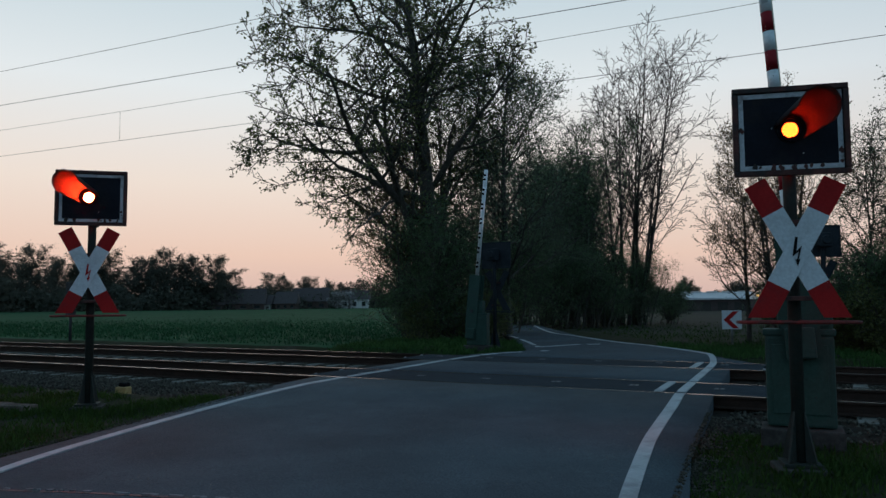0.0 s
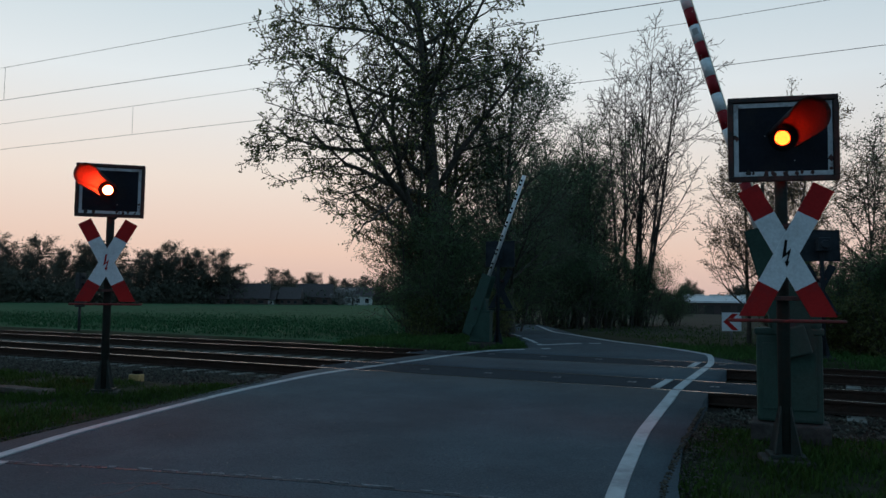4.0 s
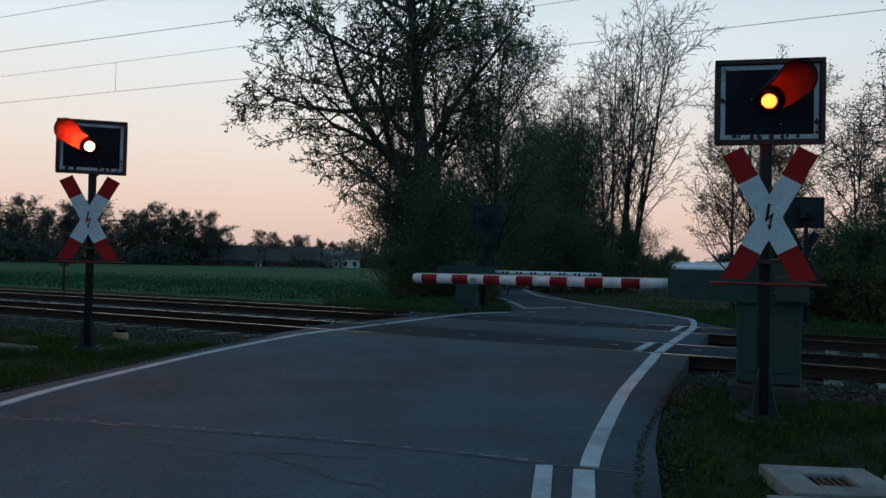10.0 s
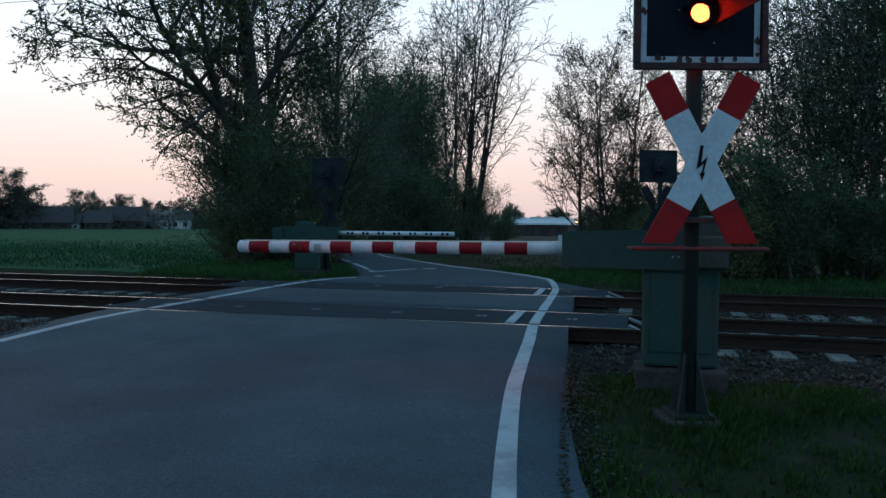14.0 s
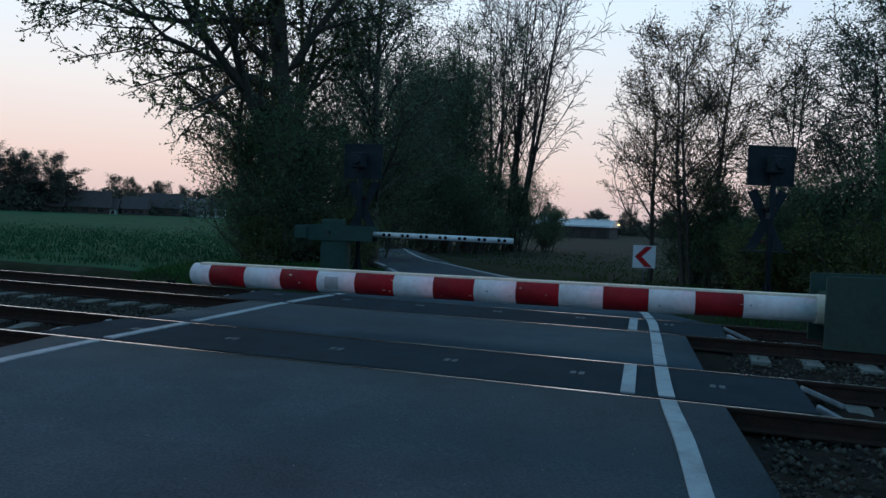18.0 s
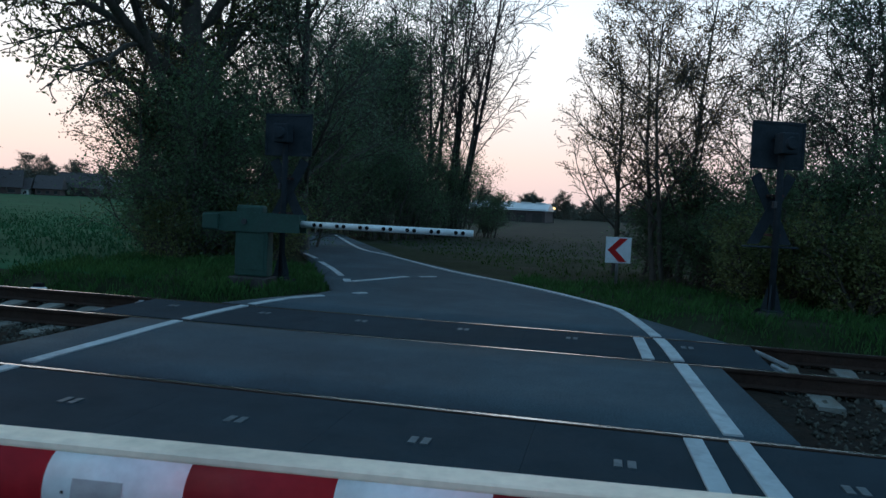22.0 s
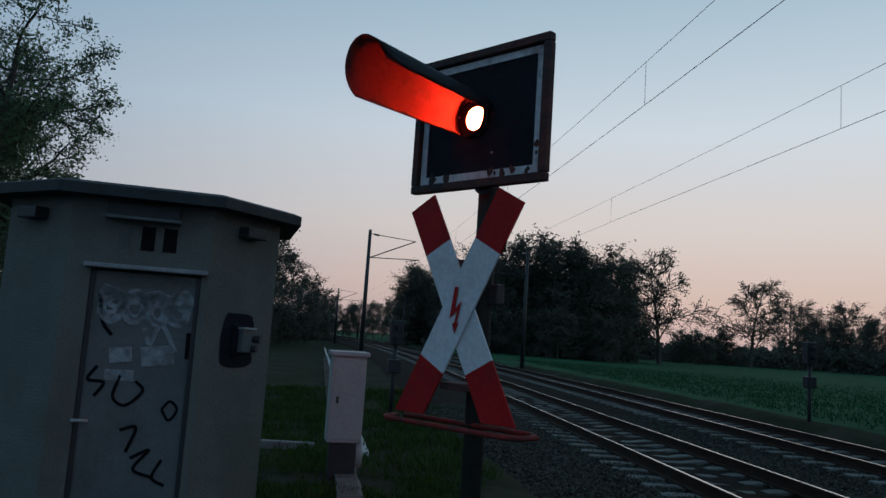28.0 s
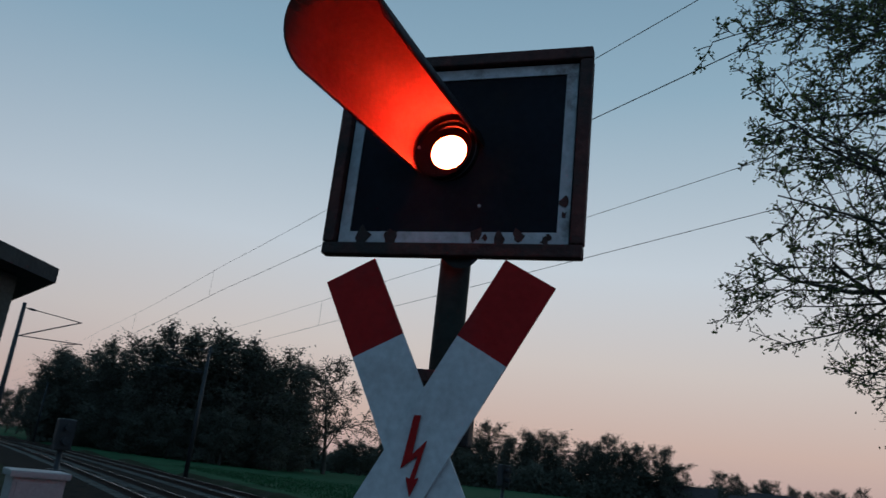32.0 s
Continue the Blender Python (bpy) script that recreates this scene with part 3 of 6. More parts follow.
def build_road():
    near = [((-1.0, -30), (8.4, -30)), ((-2.9, -16), (4.1, -16)), ((-4.3, -10), (2.35, -10)), ((-5.15, -6.6), (1.30, -6.8)), ((-5.5, -4.8), (0.95, -5.3)), ((-5.85, -2.8), (0.68, -3.6)), ((-6.08, -1.2), (0.55, -1.9)), ((-6.26, -0.05), (0.38, -0.05))]
    mid = [((-6.42, 1.56), (0.26, 1.56)), ((-6.42, 4.02), (0.10, 4.02))]
    far = [((-6.15, 5.64), (0.40, 5.64)), ((-5.85, 6.5), (-0.05, 6.4)), ((-5.48, 7.3), (-0.58, 7.4)), ((-5.40, 7.9), (-0.95, 8.4)), ((-6.2, 9.6), (-1.75, 9.95)), ((-7.5, 12.4), (-3.1, 11.7)), ((-9.65, 16.6), (-4.45, 13.45)), ((-13.3, 23.9), (-6.7, 16.6)), ((-19.5, 36), (-12.7, 28.6)), ((-31.0, 58), (-25.0, 51)), ((-43, 82), (-38, 78))]
    for nm, pairs in (("road_near", near), ("road_middle", mid), ("road_far", far)):
        V, F = strip(pairs, lambda x, y: road_z(x, y) + 0.004 * noise.noise((x * 0.8, y * 0.8, 3)))
        tagged(link(nm, raw(nm, V, F, M["asphalt"], True)), "worn grey asphalt lane over the level crossing", "road", kind="structure")
    marks = tagged(link("road_marking", None), "white painted edge lines and dashes on the asphalt", "road marking", kind="structure")

    def cut(line, w, gaps=RAILS):
        """The line between the rails, one strip for each stretch of asphalt."""
        edges = [-99] + [v for r in gaps for v in (r - 0.07, r + 0.09)] + [99]
        pts = np.array(smooth_line(line, 8))
        for lo, hi in zip(edges[::2], edges[1::2]):
            yy = pts[:, 1]
            inside = [tuple(p) for p in pts if lo < p[1] < hi]
            for e in (lo, hi):
                if yy.min() < e < yy.max():
                    inside.append((float(np.interp(e, yy, pts[:, 0])), e))
            inside.sort(key=lambda p: p[1])
            if len(inside) > 1:
                part("edge_line", ribbon(inside, w, lambda x, y: road_z(x, y) + 0.006), M["paint"], marks)
    cut(LEFT_LINE, 0.12)
    cut(RIGHT_LINE, 0.13)
    zz = lambda x, y: road_z(x, y) + 0.006
    for p, w in (([(0.40, -6.27), (0.715, -7.26)], 0.115), ([(0.67, -6.24), (0.855, -6.88)], 0.14), ([(-4.33, -7.2), (-4.08, -8.1)], 0.12),
                 ([(-0.44, 1.40), (-0.385, 0.09)], 0.12), ([(-0.64, 5.47), (-0.585, 4.16)], 0.12),
                 ([(-7.75, 13.3), (-6.9, 11.8), (-6.15, 10.35)], 0.12), ([(-5.83, 9.75), (-5.66, 9.35)], 0.14), ([(-9.2, 15.8), (-8.3, 14.35)], 0.12), ([(-4.93, 7.66), (-4.84, 7.86)], 0.14),
                 ([(-5.60, 9.42), (-5.0, 11.05)], 0.12), ([(-4.76, 11.2), (-4.50, 11.48)], 0.12)):
        part("dash", ribbon(p, w, zz), M["paint"], marks)
    rng = random.Random(4)
    seam = [(-4.7, -7.32), (-3.9, -7.11), (-3.42, -6.95), (-2.28, -6.66), (-1.48, -6.47), (-0.30, -6.30), (0.4, -6.22), (1.05, -6.12)]
    part("tar_joint", ribbon(seam, 0.035, road_z, 0.004), M["tar"], marks)
    for a, b in zip(seam[:6], seam[1:7]):        # remains of an old line along the joint
        for k in range(5):
            t0 = (k + rng.random() * 0.5) / 5
            t1 = t0 + rng.uniform(0.05, 0.16)
            q = [(a[0] + (b[0] - a[0]) * t, a[1] + (b[1] - a[1]) * t + 0.03) for t in (t0, t1)]
            part("worn_line", ribbon(q, rng.uniform(0.018, 0.035), zz, 0.006), M["oldpaint"], marks)
    for line in ([(-3.0, -7.31), (-2.6, -7.05), (-2.29, -7.11), (-1.58, -6.98), (-0.73, -6.66)], [(-2.6, -7.05), (-2.8, -7.7), (-3.3, -8.2)], [(-1.58, -6.98), (-0.2, -7.3), (0.5, -7.8)]):
        part("crack", ribbon([(x + rng.uniform(-.05, .05), y + rng.uniform(-.05, .05)) for x, y in smooth_line(line, 5)], 0.014, road_z, 0.003), M["tar"], marks)
    # slabs between the rails
    for lo, hi, x0, x1 in ((0.075, 1.43, -6.58, 1.08), (4.15, 5.505, -7.08, 0.62)):
        n = 6
        w = (x1 - x0) / n
        deck = tagged(link("crossing_deck", None), "dark slabs between the rails at the crossing", "crossing deck", kind="structure")
        for i in range(n):
            part("slab", one(box, (x0 + (i + 0.5) * w, (lo + hi) / 2, -0.052), (w - 0.002, hi - lo, 0.1), 0.001), M["panel"], deck)
            cx = -5.87 + 1.243 * i if lo < 1 else -6.53 + 1.28 * i
            cy = (lo + hi) / 2 + (-0.015 if lo < 1 else 0.22)
            b = bmesh.new()
            box(b, (cx - 0.03, cy, 0.002), (0.05, 0.13, 0.01), 0.003)
            box(b, (cx + 0.05, cy, 0.002), (0.05, 0.13, 0.01), 0.003)
            part("lifting_plate", b, M["liftplate"], deck)
        for x, s in ((x0, -1), (x1, 1)):
            for y in (lo + 0.22, hi - 0.22):
                b = bmesh.new()
                box(b, (0, 0, 0), (0.42, 0.07, 0.05), 0.01, pose(x + s * 0.2, y, -0.09, 0, s * 22, s * (20 if y > (lo + hi) / 2 else -20)))
                part("deflector", b, M["steel"], deck)


def rail_mesh(y):
    prof = [(-0.062, -0.172), (0.062, -0.172), (0.062, -0.160), (0.012, -0.142), (0.010, -0.045), (0.034, -0.035), (0.035, -0.006), (0.022, 0.0), (-0.022, 0.0), (-0.035, -0.006), (-0.034, -0.035), (-0.010, -0.045), (-0.012, -0.142), (-0.062, -0.160)]
    xs = np.concatenate([np.linspace(-420, -60, 73), np.linspace(-58, 120, 60)])
    V, F, S = [], [], []
    for x in xs:
        V += [(x, y + bend(x) + a, b) for a, b in prof]
    k = len(prof)
    for i in range(len(xs) - 1):
        for j in range(k):
            a, b = i * k + j, i * k + (j + 1) % k
            F.append((a, a + k, b + k, b))
            S.append(1 if j == 7 else 0)
    F += [tuple(range(k))[::-1], tuple(range(len(V) - k, len(V)))]
    S += [0, 0]
    return raw("rail", V, F, [M["railside"], M["railtop"]], False, S)


def build_tracks():
    for c, lab in ((0.7525, "near railway track with rusty rails on concrete sleepers"), (4.8285, "far railway track with rusty rails on concrete sleepers")):
        track = tagged(link("railway_track", None), lab, "railway track", group="railway tracks", kind="structure")
        for s in (-0.7525, 0.7525):
            y = c + s
            part("rail", rail_mesh(y), None, track)
        # one concrete sleeper, thick under the rails and waisted in the middle
        st = [(-1.3, 0.15, 0.11, 0.0), (-1.26, 0.15, 0.11, 0.004), (-0.55, 0.15, 0.11, 0.0), (-0.3, 0.12, 0.09, -0.035), (0.3, 0.12, 0.09, -0.035), (0.55, 0.15, 0.11, 0.0), (1.26, 0.15, 0.11, 0.004), (1.3, 0.15, 0.11, 0.0)]
        V, F = [], []
        for y, w0, w1, dz in st:
            V += [(-w0, y, -0.2), (w0, y, -0.2), (w1, y, dz), (-w1, y, dz)]
        for i in range(len(st) - 1):
            for j in range(4):
                a, b = i * 4 + j, i * 4 + (j + 1) % 4
                F.append((a, b, b + 4, a + 4))
        F += [(3, 2, 1, 0), (len(V) - 4, len(V) - 3, len(V) - 2, len(V) - 1)]
        me = raw("sleeper", V, F, M["sleeper"])
        rng = random.Random(int(c * 7))
        rest = []
        x = -110.0
        while x < 45:
            if not (-6.75 < x < 1.2 if c < 2 else -7.2 < x < 0.75):
                m = pose(x, c + bend(x) + rng.uniform(-.01, .01), -0.178 + rng.uniform(-.006, .004), 0, rng.uniform(-.6, .6), rng.uniform(-.6, .6) + math.degrees(math.atan(-x / 1200)) * (x < 0))
                if -55 < x < 22:
                    link("sleeper", me, track, at=m)
                else:
                    rest += [m @ Vector(v) for v in V]
            x += 0.6
        k = len(V)
        FF = [tuple(q + i * k for q in f) for i in range(len(rest) // k) for f in F]
        tagged(link("far_sleepers", raw("far_sleepers", [tuple(v) for v in rest], FF, M["sleeper"]), track), kind="stuff")
    # ballast bed with a rough top, open where the road lies
    rng = np.random.RandomState(3)
    prof = [(-3.1, -0.46), (-2.65, -0.27), (-2.0, -0.205), (-1.25, -0.19), (-0.4, -0.195), (0.75, -0.215), (1.9, -0.195), (2.4, -0.25), (3.1, -0.25), (3.7, -0.195), (4.8, -0.215), (6.0, -0.195), (6.85, -0.24), (7.6, -0.40), (8.4, -0.70)]
    py = np.linspace(-3.1, 8.4, 64)
    pz = np.interp(py, [p[0] for p in prof], [p[1] for p in prof])
    xs = np.concatenate([np.linspace(-420, -42, 90), np.linspace(-41, 14, 260), np.linspace(15, 120, 40)])
    V = []
    for x in xs:
        jit = rng.uniform(-0.03, 0.02, len(py))
        V += [(x, y + bend(x), z + j) for y, z, j in zip(py, pz, jit)]
    n = len(py)
    F = [(i * n + j, (i + 1) * n + j, (i + 1) * n + j + 1, i * n + j + 1) for i in range(len(xs) - 1) for j in range(n - 1)]
    tagged(link("ballast_bed", indexed("ballast_bed", V, F, M["ballast"])), "grey-brown ballast bed of crushed stone under the tracks", "ballast", kind="structure")
    # single stones on it
    rng = np.random.RandomState(5)
    N = 90000
    x = np.where(rng.rand(N) < 0.72, rng.uniform(-24, -6.1, N), rng.uniform(0.3, 14, N))
    y = rng.uniform(-2.9, 7.9, N)
    keep = ~((y > 0.1) & (y < 1.4)) & ~((y > 4.17) & (y < 5.5)) & ~((np.abs(x + 2.9) < 3.5) & (y > -1.9) & (y < 5.8)) & ~((x > -6.2) & (x < 0.62 - 0.05 * y) & (y < 0))
    x, y = x[keep], y[keep]
    z = np.interp(y, py, pz) + 0.005
    yb = y + np.array([bend(v) for v in x])
    base = np.array([(1, 0, 0), (-1, 0, 0), (0, 1, 0), (0, -1, 0), (0, 0, 1), (0, 0, -1)], float)
    tri = np.array([(0, 2, 4), (2, 1, 4), (1, 3, 4), (3, 0, 4), (2, 0, 5), (1, 2, 5), (3, 1, 5), (0, 3, 5)])
    K = len(x)
    P = base[None] * rng.uniform(0.012, 0.036, (K, 1, 1)) * rng.uniform(0.6, 1.25, (K, 6, 1)) + rng.uniform(-.008, .008, (K, 6, 3))
    a = rng.uniform(0, 6.28, K)
    c, s = np.cos(a), np.sin(a)
    t = rng.uniform(-0.8, 0.8, K)
    X = P[..., 0] * c[:, None] - P[..., 1] * s[:, None]
    Y = P[..., 0] * s[:, None] + P[..., 1] * c[:, None]
    Z = P[..., 2] + X * np.sin(t)[:, None] * 0.7
    Vs = np.stack([X + x[:, None], Y + yb[:, None], Z + z[:, None]], -1).reshape(-1, 3)
    Fs = (tri[None] + (np.arange(K) * 6)[:, None, None]).reshape(-1, 3)
    tagged(link("ballast_stones", indexed("ballast_stones", Vs, Fs, M["stones"], False)), "loose crushed ballast stones between the sleepers", "ballast", kind="stuff")


def scatter(name, x, y, z, lo, hi, seed, material, label):
    """Loose stones of one kind as a single piece."""
    rng = np.random.RandomState(seed)
    base = np.array([(1, 0, 0), (-1, 0, 0), (0, 1, 0), (0, -1, 0), (0, 0, 1), (0, 0, -1)], float)
    tri = np.array([(0, 2, 4), (2, 1, 4), (1, 3, 4), (3, 0, 4), (2, 0, 5), (1, 2, 5), (3, 1, 5), (0, 3, 5)])
    K = len(x)
    P = base[None] * rng.uniform(lo, hi, (K, 1, 1)) * rng.uniform(0.55, 1.3, (K, 6, 1))
    a = rng.uniform(0, 6.28, K)
    c, s = np.cos(a)[:, None], np.sin(a)[:, None]
    V = np.stack([P[..., 0] * c - P[..., 1] * s + x[:, None], P[..., 0] * s + P[..., 1] * c + y[:, None], P[..., 2] * 0.7 + z[:, None]], -1).reshape(-1, 3)
    F = (tri[None] + (np.arange(K) * 6)[:, None, None]).reshape(-1, 3)
    tagged(link(name, indexed(name, V, F, material, False)), label, "stones", kind="stuff")


def build_grit():
    rng = np.random.RandomState(21)
    # crumbs of stone along both road edges, and single ones on the asphalt
    yy = rng.uniform(-9.5, -1.6, 5200)
    side = rng.rand(5200) < 0.5
    le = np.interp(yy, [-16, -10, -6.6, -4.8, -2.8, -1.2, 0], [-3.2, -4.5, -5.28, -5.5, -5.78, -6.05, -6.3])
    re = np.interp(yy, [-16, -10, -6.8, -5.3, -3.6, -1.9, 0], [3.6, 1.9, 1.17, 0.88, 0.72, 0.6, 0.5])
    off = np.abs(rng.normal(0, 0.16, 5200)) - 0.05
    xx = np.where(side, le - off, re + off)
    zz = np.array([max(ground_z(a, b), road_z(a, b) - 0.05) if o > 0 else road_z(a, b) for a, b, o in zip(xx, yy, off)])
    scatter("edge_grit", xx, yy, zz + 0.004, 0.006, 0.02, 3, M["stones"], "grey grit and small stones along the road edge")
    n = 260
    xx, yy = rng.uniform(-5.0, 0.6, n), rng.uniform(-9.0, -0.4, n)
    zz = np.array([road_z(a, b) for a, b in zip(xx, yy)])
    scatter("road_crumbs", xx, yy, zz + 0.003, 0.003, 0.009, 4, M["concrete"], "pale crumbs scattered on the asphalt")


build_ground()
build_road()
build_tracks()
build_grit()


# ---------------------------------------------------------------- crossing signals
def blade(side, zc, y, length=1.34, w=0.19):
    """Pieces of one arm of the cross, cut level at the foot: red end, white middle, red foot."""
    ang = radians(28.2) * side
    d = Vector((math.sin(ang), 0, math.cos(ang)))
    s = Vector((math.cos(ang), 0, -math.sin(ang)))
    half = length / 2
    out = []
    for t0, t1, m in ((half - 0.29, half, "red"), (-half + 0.34, half - 0.29, "white"), (-half, -half + 0.34, "red")):
        q = []
        for t, e in ((t0, -1), (t0, 1), (t1, 1), (t1, -1)):
            p = d * t + s * (w / 2 * e)
            if t == -half:            # level cut
                p = p + d * ((-half * math.cos(ang) + 0.03 - p.z) / d.z)
            q.append(p + Vector((0, y, zc)))
        b = bmesh.new()
        f = [b.verts.new(p) for p in q]
        g = [b.verts.new(p + Vector((0, 0.012, 0))) for p in q]
        b.faces.new(f[::-1])
        b.faces.new(g)
        for i in range(4):
            b.faces.new((f[i], f[(i + 1) % 4], g[(i + 1) % 4], g[i]))
        bmesh.ops.recalc_face_normals(b, faces=b.faces)
        out.append((m, b))
    return out


def crossing_signal(m, hood_turn, hood_len, board_z=3.0, cross_z=1.95, lit=True, label="", lx=0.0):
    """Flashing-light board over a St Andrew's cross on a pole. Its front looks to local -y."""
    sig = thing("crossing_signal", m, label, "railway signal", "crossing signals")
    W, H = 0.935, 0.775
    # unlit signals take one dark tone throughout, which holds their shade
    part("pole", pipe([(0, 0.06, 0), (0, 0.06, 2.6), (0, 0.06, board_z + 0.2)], 0.055, 12), M["pole" if lit else "slateshade"], sig, "dark painted steel tube", True)
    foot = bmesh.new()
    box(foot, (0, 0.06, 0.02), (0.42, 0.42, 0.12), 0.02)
    part("footing", foot, M["darkgrey"], sig, "dark footing")
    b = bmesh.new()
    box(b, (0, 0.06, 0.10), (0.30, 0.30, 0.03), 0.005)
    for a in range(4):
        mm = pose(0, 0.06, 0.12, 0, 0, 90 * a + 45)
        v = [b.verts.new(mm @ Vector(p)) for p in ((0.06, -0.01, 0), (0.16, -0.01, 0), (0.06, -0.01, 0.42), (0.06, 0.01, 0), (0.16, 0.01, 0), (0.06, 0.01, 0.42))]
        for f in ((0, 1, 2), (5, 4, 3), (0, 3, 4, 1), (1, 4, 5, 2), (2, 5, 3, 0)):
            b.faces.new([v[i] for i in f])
    part("base_flange", b, M["pole" if lit else "slateshade"], sig, "dark base flange with ribs")
    # sheet with a round opening for the lamp
    hw, hh, lz = W / 2 - 0.015, H / 2 - 0.015, board_z + 0.01
    R = 0.066
    dz = 0.01
    angs = sorted([2 * math.pi * j / 40 for j in range(40)] + [math.atan2(b * hh - dz, a * hw - lx) % (2 * math.pi) for a in (-1, 1) for b in (-1, 1)])
    bm = bmesh.new()
    inner, outer = [], []
    for a in angs:
        c, q = math.cos(a), math.sin(a)
        k = min((hw - lx * (1 if c > 0 else -1)) / abs(c) if abs(c) > 1e-6 else 9, (hh - dz * (1 if q > 0 else -1)) / abs(q) if abs(q) > 1e-6 else 9)
        inner.append([bm.verts.new((lx + R * c, y, lz + R * q)) for y in (-0.054, -0.050)])
        outer.append([bm.verts.new((lx + k * c, y, lz + k * q)) for y in (-0.054, -0.050)])
    for i in range(len(angs)):
        j = (i + 1) % len(angs)
        bm.faces.new((inner[i][0], inner[j][0], outer[j][0], outer[i][0]))
        bm.faces.new((inner[i][1], outer[i][1], outer[j][1], inner[j][1]))
        bm.faces.new((inner[i][0], inner[i][1], inner[j][1], inner[j][0]))
        bm.faces.new((outer[i][0], outer[j][0], outer[j][1], outer[i][1]))
    bmesh.ops.recalc_face_normals(bm, faces=bm.faces)
    part("board", bm, M["board"] if lit else M["slateshade"], sig, "black sheet-metal board" if lit else "dark back of the board")
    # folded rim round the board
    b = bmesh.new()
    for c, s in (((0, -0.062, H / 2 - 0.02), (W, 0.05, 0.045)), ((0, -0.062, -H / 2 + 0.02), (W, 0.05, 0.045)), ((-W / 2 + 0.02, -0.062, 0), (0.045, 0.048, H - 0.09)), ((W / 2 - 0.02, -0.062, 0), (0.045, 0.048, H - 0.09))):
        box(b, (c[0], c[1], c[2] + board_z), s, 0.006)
    part("rim", b, M["rim"] if lit else M["slateshade"], sig, "rusty dark red rim" if lit else "dark rim")
    o = 0.070
    for nm, c, s in (("border", (0, 0, H / 2 - o), (W - 2 * o + 0.04, 0.006, 0.04)), ("border", (0, 0, -H / 2 + o), (W - 2 * o + 0.04, 0.006, 0.04)), ("border", (-W / 2 + o, 0, 0), (0.04, 0.006, H - 2 * o - 0.04)), ("border", (W / 2 - o, 0, 0), (0.04, 0.006, H - 2 * o - 0.04))):
        part(nm, one(box, (c[0], -0.058, c[2] + board_z), s), M["stripe"], sig, "worn white border strip")
    # lamp: glowing lens in a collar, housing behind, long hood before it
    turn = pose(lx, -0.056, lz, 0, 0, hood_turn)
    bm = bmesh.new()
    bmesh.ops.create_circle(bm, cap_ends=True, segments=32, radius=R + 0.006)
    bmesh.ops.transform(bm, matrix=pose(lx, -0.043, lz, 90, 0, 0), verts=bm.verts)
    part("lamp_lens", bm, M["lamp"] if lit else M["red"], sig, "red signal lens")
    bm = bmesh.new()
    cyl(bm, (0, 0.0, 0), (0, -0.012, 0), R + 0.05, R + 0.045, 32, False)
    cyl(bm, (0, 0.0, 0), (0, -0.012, 0), R + 0.03, R + 0.032, 32, False)
    bmesh.ops.transform(bm, matrix=turn, verts=bm.verts)
    part("lamp_collar", bm, M["dark"], sig, "dark collar", True)
    hb = bmesh.new()
    box(hb, (0, 0.175, lz), (0.30, 0.25, 0.34), 0.03)
    cyl(hb, (0, 0.30, lz), (0, 0.36, lz), 0.11, 0.09, 20)
    part("lamp_housing", hb, M["dark" if lit else "slateshade"], sig, "dark lamp housing")
    # the hood: a tube open below, slightly wider at the mouth
    for nm, mt, add, note in (("hood_lining", "hood", 0.0, "dull lining of the hood"), ("hood", "dark", 0.007, "long dark sheet-metal hood")):
        bm = bmesh.new()
        rings = []
        for k in range(9):
            t = k / 8
            r, y = 0.125 + 0.031 * t + add, 0.03 - hood_len * t
            lo, hi = (-42, 172) if hood_turn > 0 else (8, 222)
            rings.append([bm.verts.new((r * math.cos(a), y + 0.10 * (abs(j / 20 - 0.5) * 2) ** 2 * t, r * math.sin(a))) for j in range(21) for a in [radians(lo + (hi - lo) * j / 20)]])
        for s, q in zip(rings, rings[1:]):
            for j in range(20):
                bm.faces.new((s[j], s[j + 1], q[j + 1], q[j]))
        bmesh.ops.solidify(bm, geom=bm.faces[:], thickness=0.003)
        bmesh.ops.transform(bm, matrix=turn @ pose(0, 0, 0, -8.5, 0, 0), verts=bm.verts)
        part(nm, bm, M[mt], sig, note, True)
    # ring at the hood's root; the shade there is put into its black
    bm = bmesh.new()
    cyl(bm, (0, 0.02, 0), (0, -0.028, 0), R + 0.050, R + 0.046, 32, False)
    bmesh.ops.transform(bm, matrix=turn, verts=bm.verts)
    part("hood_root", bm, M["black"], sig, "ring at the root of the hood, black for its shade", True)
    if lit:        # rusty chips in the border and a few bolts
        rng = random.Random(int(hood_turn) + 40)
        spots = [(rng.uniform(-0.36, 0.36), -H / 2 + o + rng.uniform(-0.012, 0.012)) for _ in range(9)] + [(s * (W / 2 - o), rng.uniform(-0.3, 0.2)) for s in (-1, 1, 1)]
        for cx, cz in spots:
            rr = rng.uniform(0.009, 0.032)
            poly = [(cx + rr * rng.uniform(0.5, 1.3) * math.cos(q), cz + rr * rng.uniform(0.6, 1.6) * math.sin(q)) for q in (2 * math.pi * k / 9 for k in range(9))]
            bm = plate(poly, 0, 0.002)
            bmesh.ops.transform(bm, matrix=pose(0, -0.062, board_z, 90, 0, 0), verts=bm.verts)
            part("rust_chip", bm, M["rim"], sig)
        for cx, cz in ((-0.15, 0.03), (-0.04, 0.15), (0.1, -0.2), (-0.25, -0.3)):
            part("bolt", one(cyl, (cx, -0.054, board_z + cz), (cx, -0.060, board_z + cz), 0.006, n=8), M["steel"], sig)
    # blinking: an added leaf of smoked glass swings before the ever-lit lens
    shut = link("added_dimmer_leaf", None, sig)
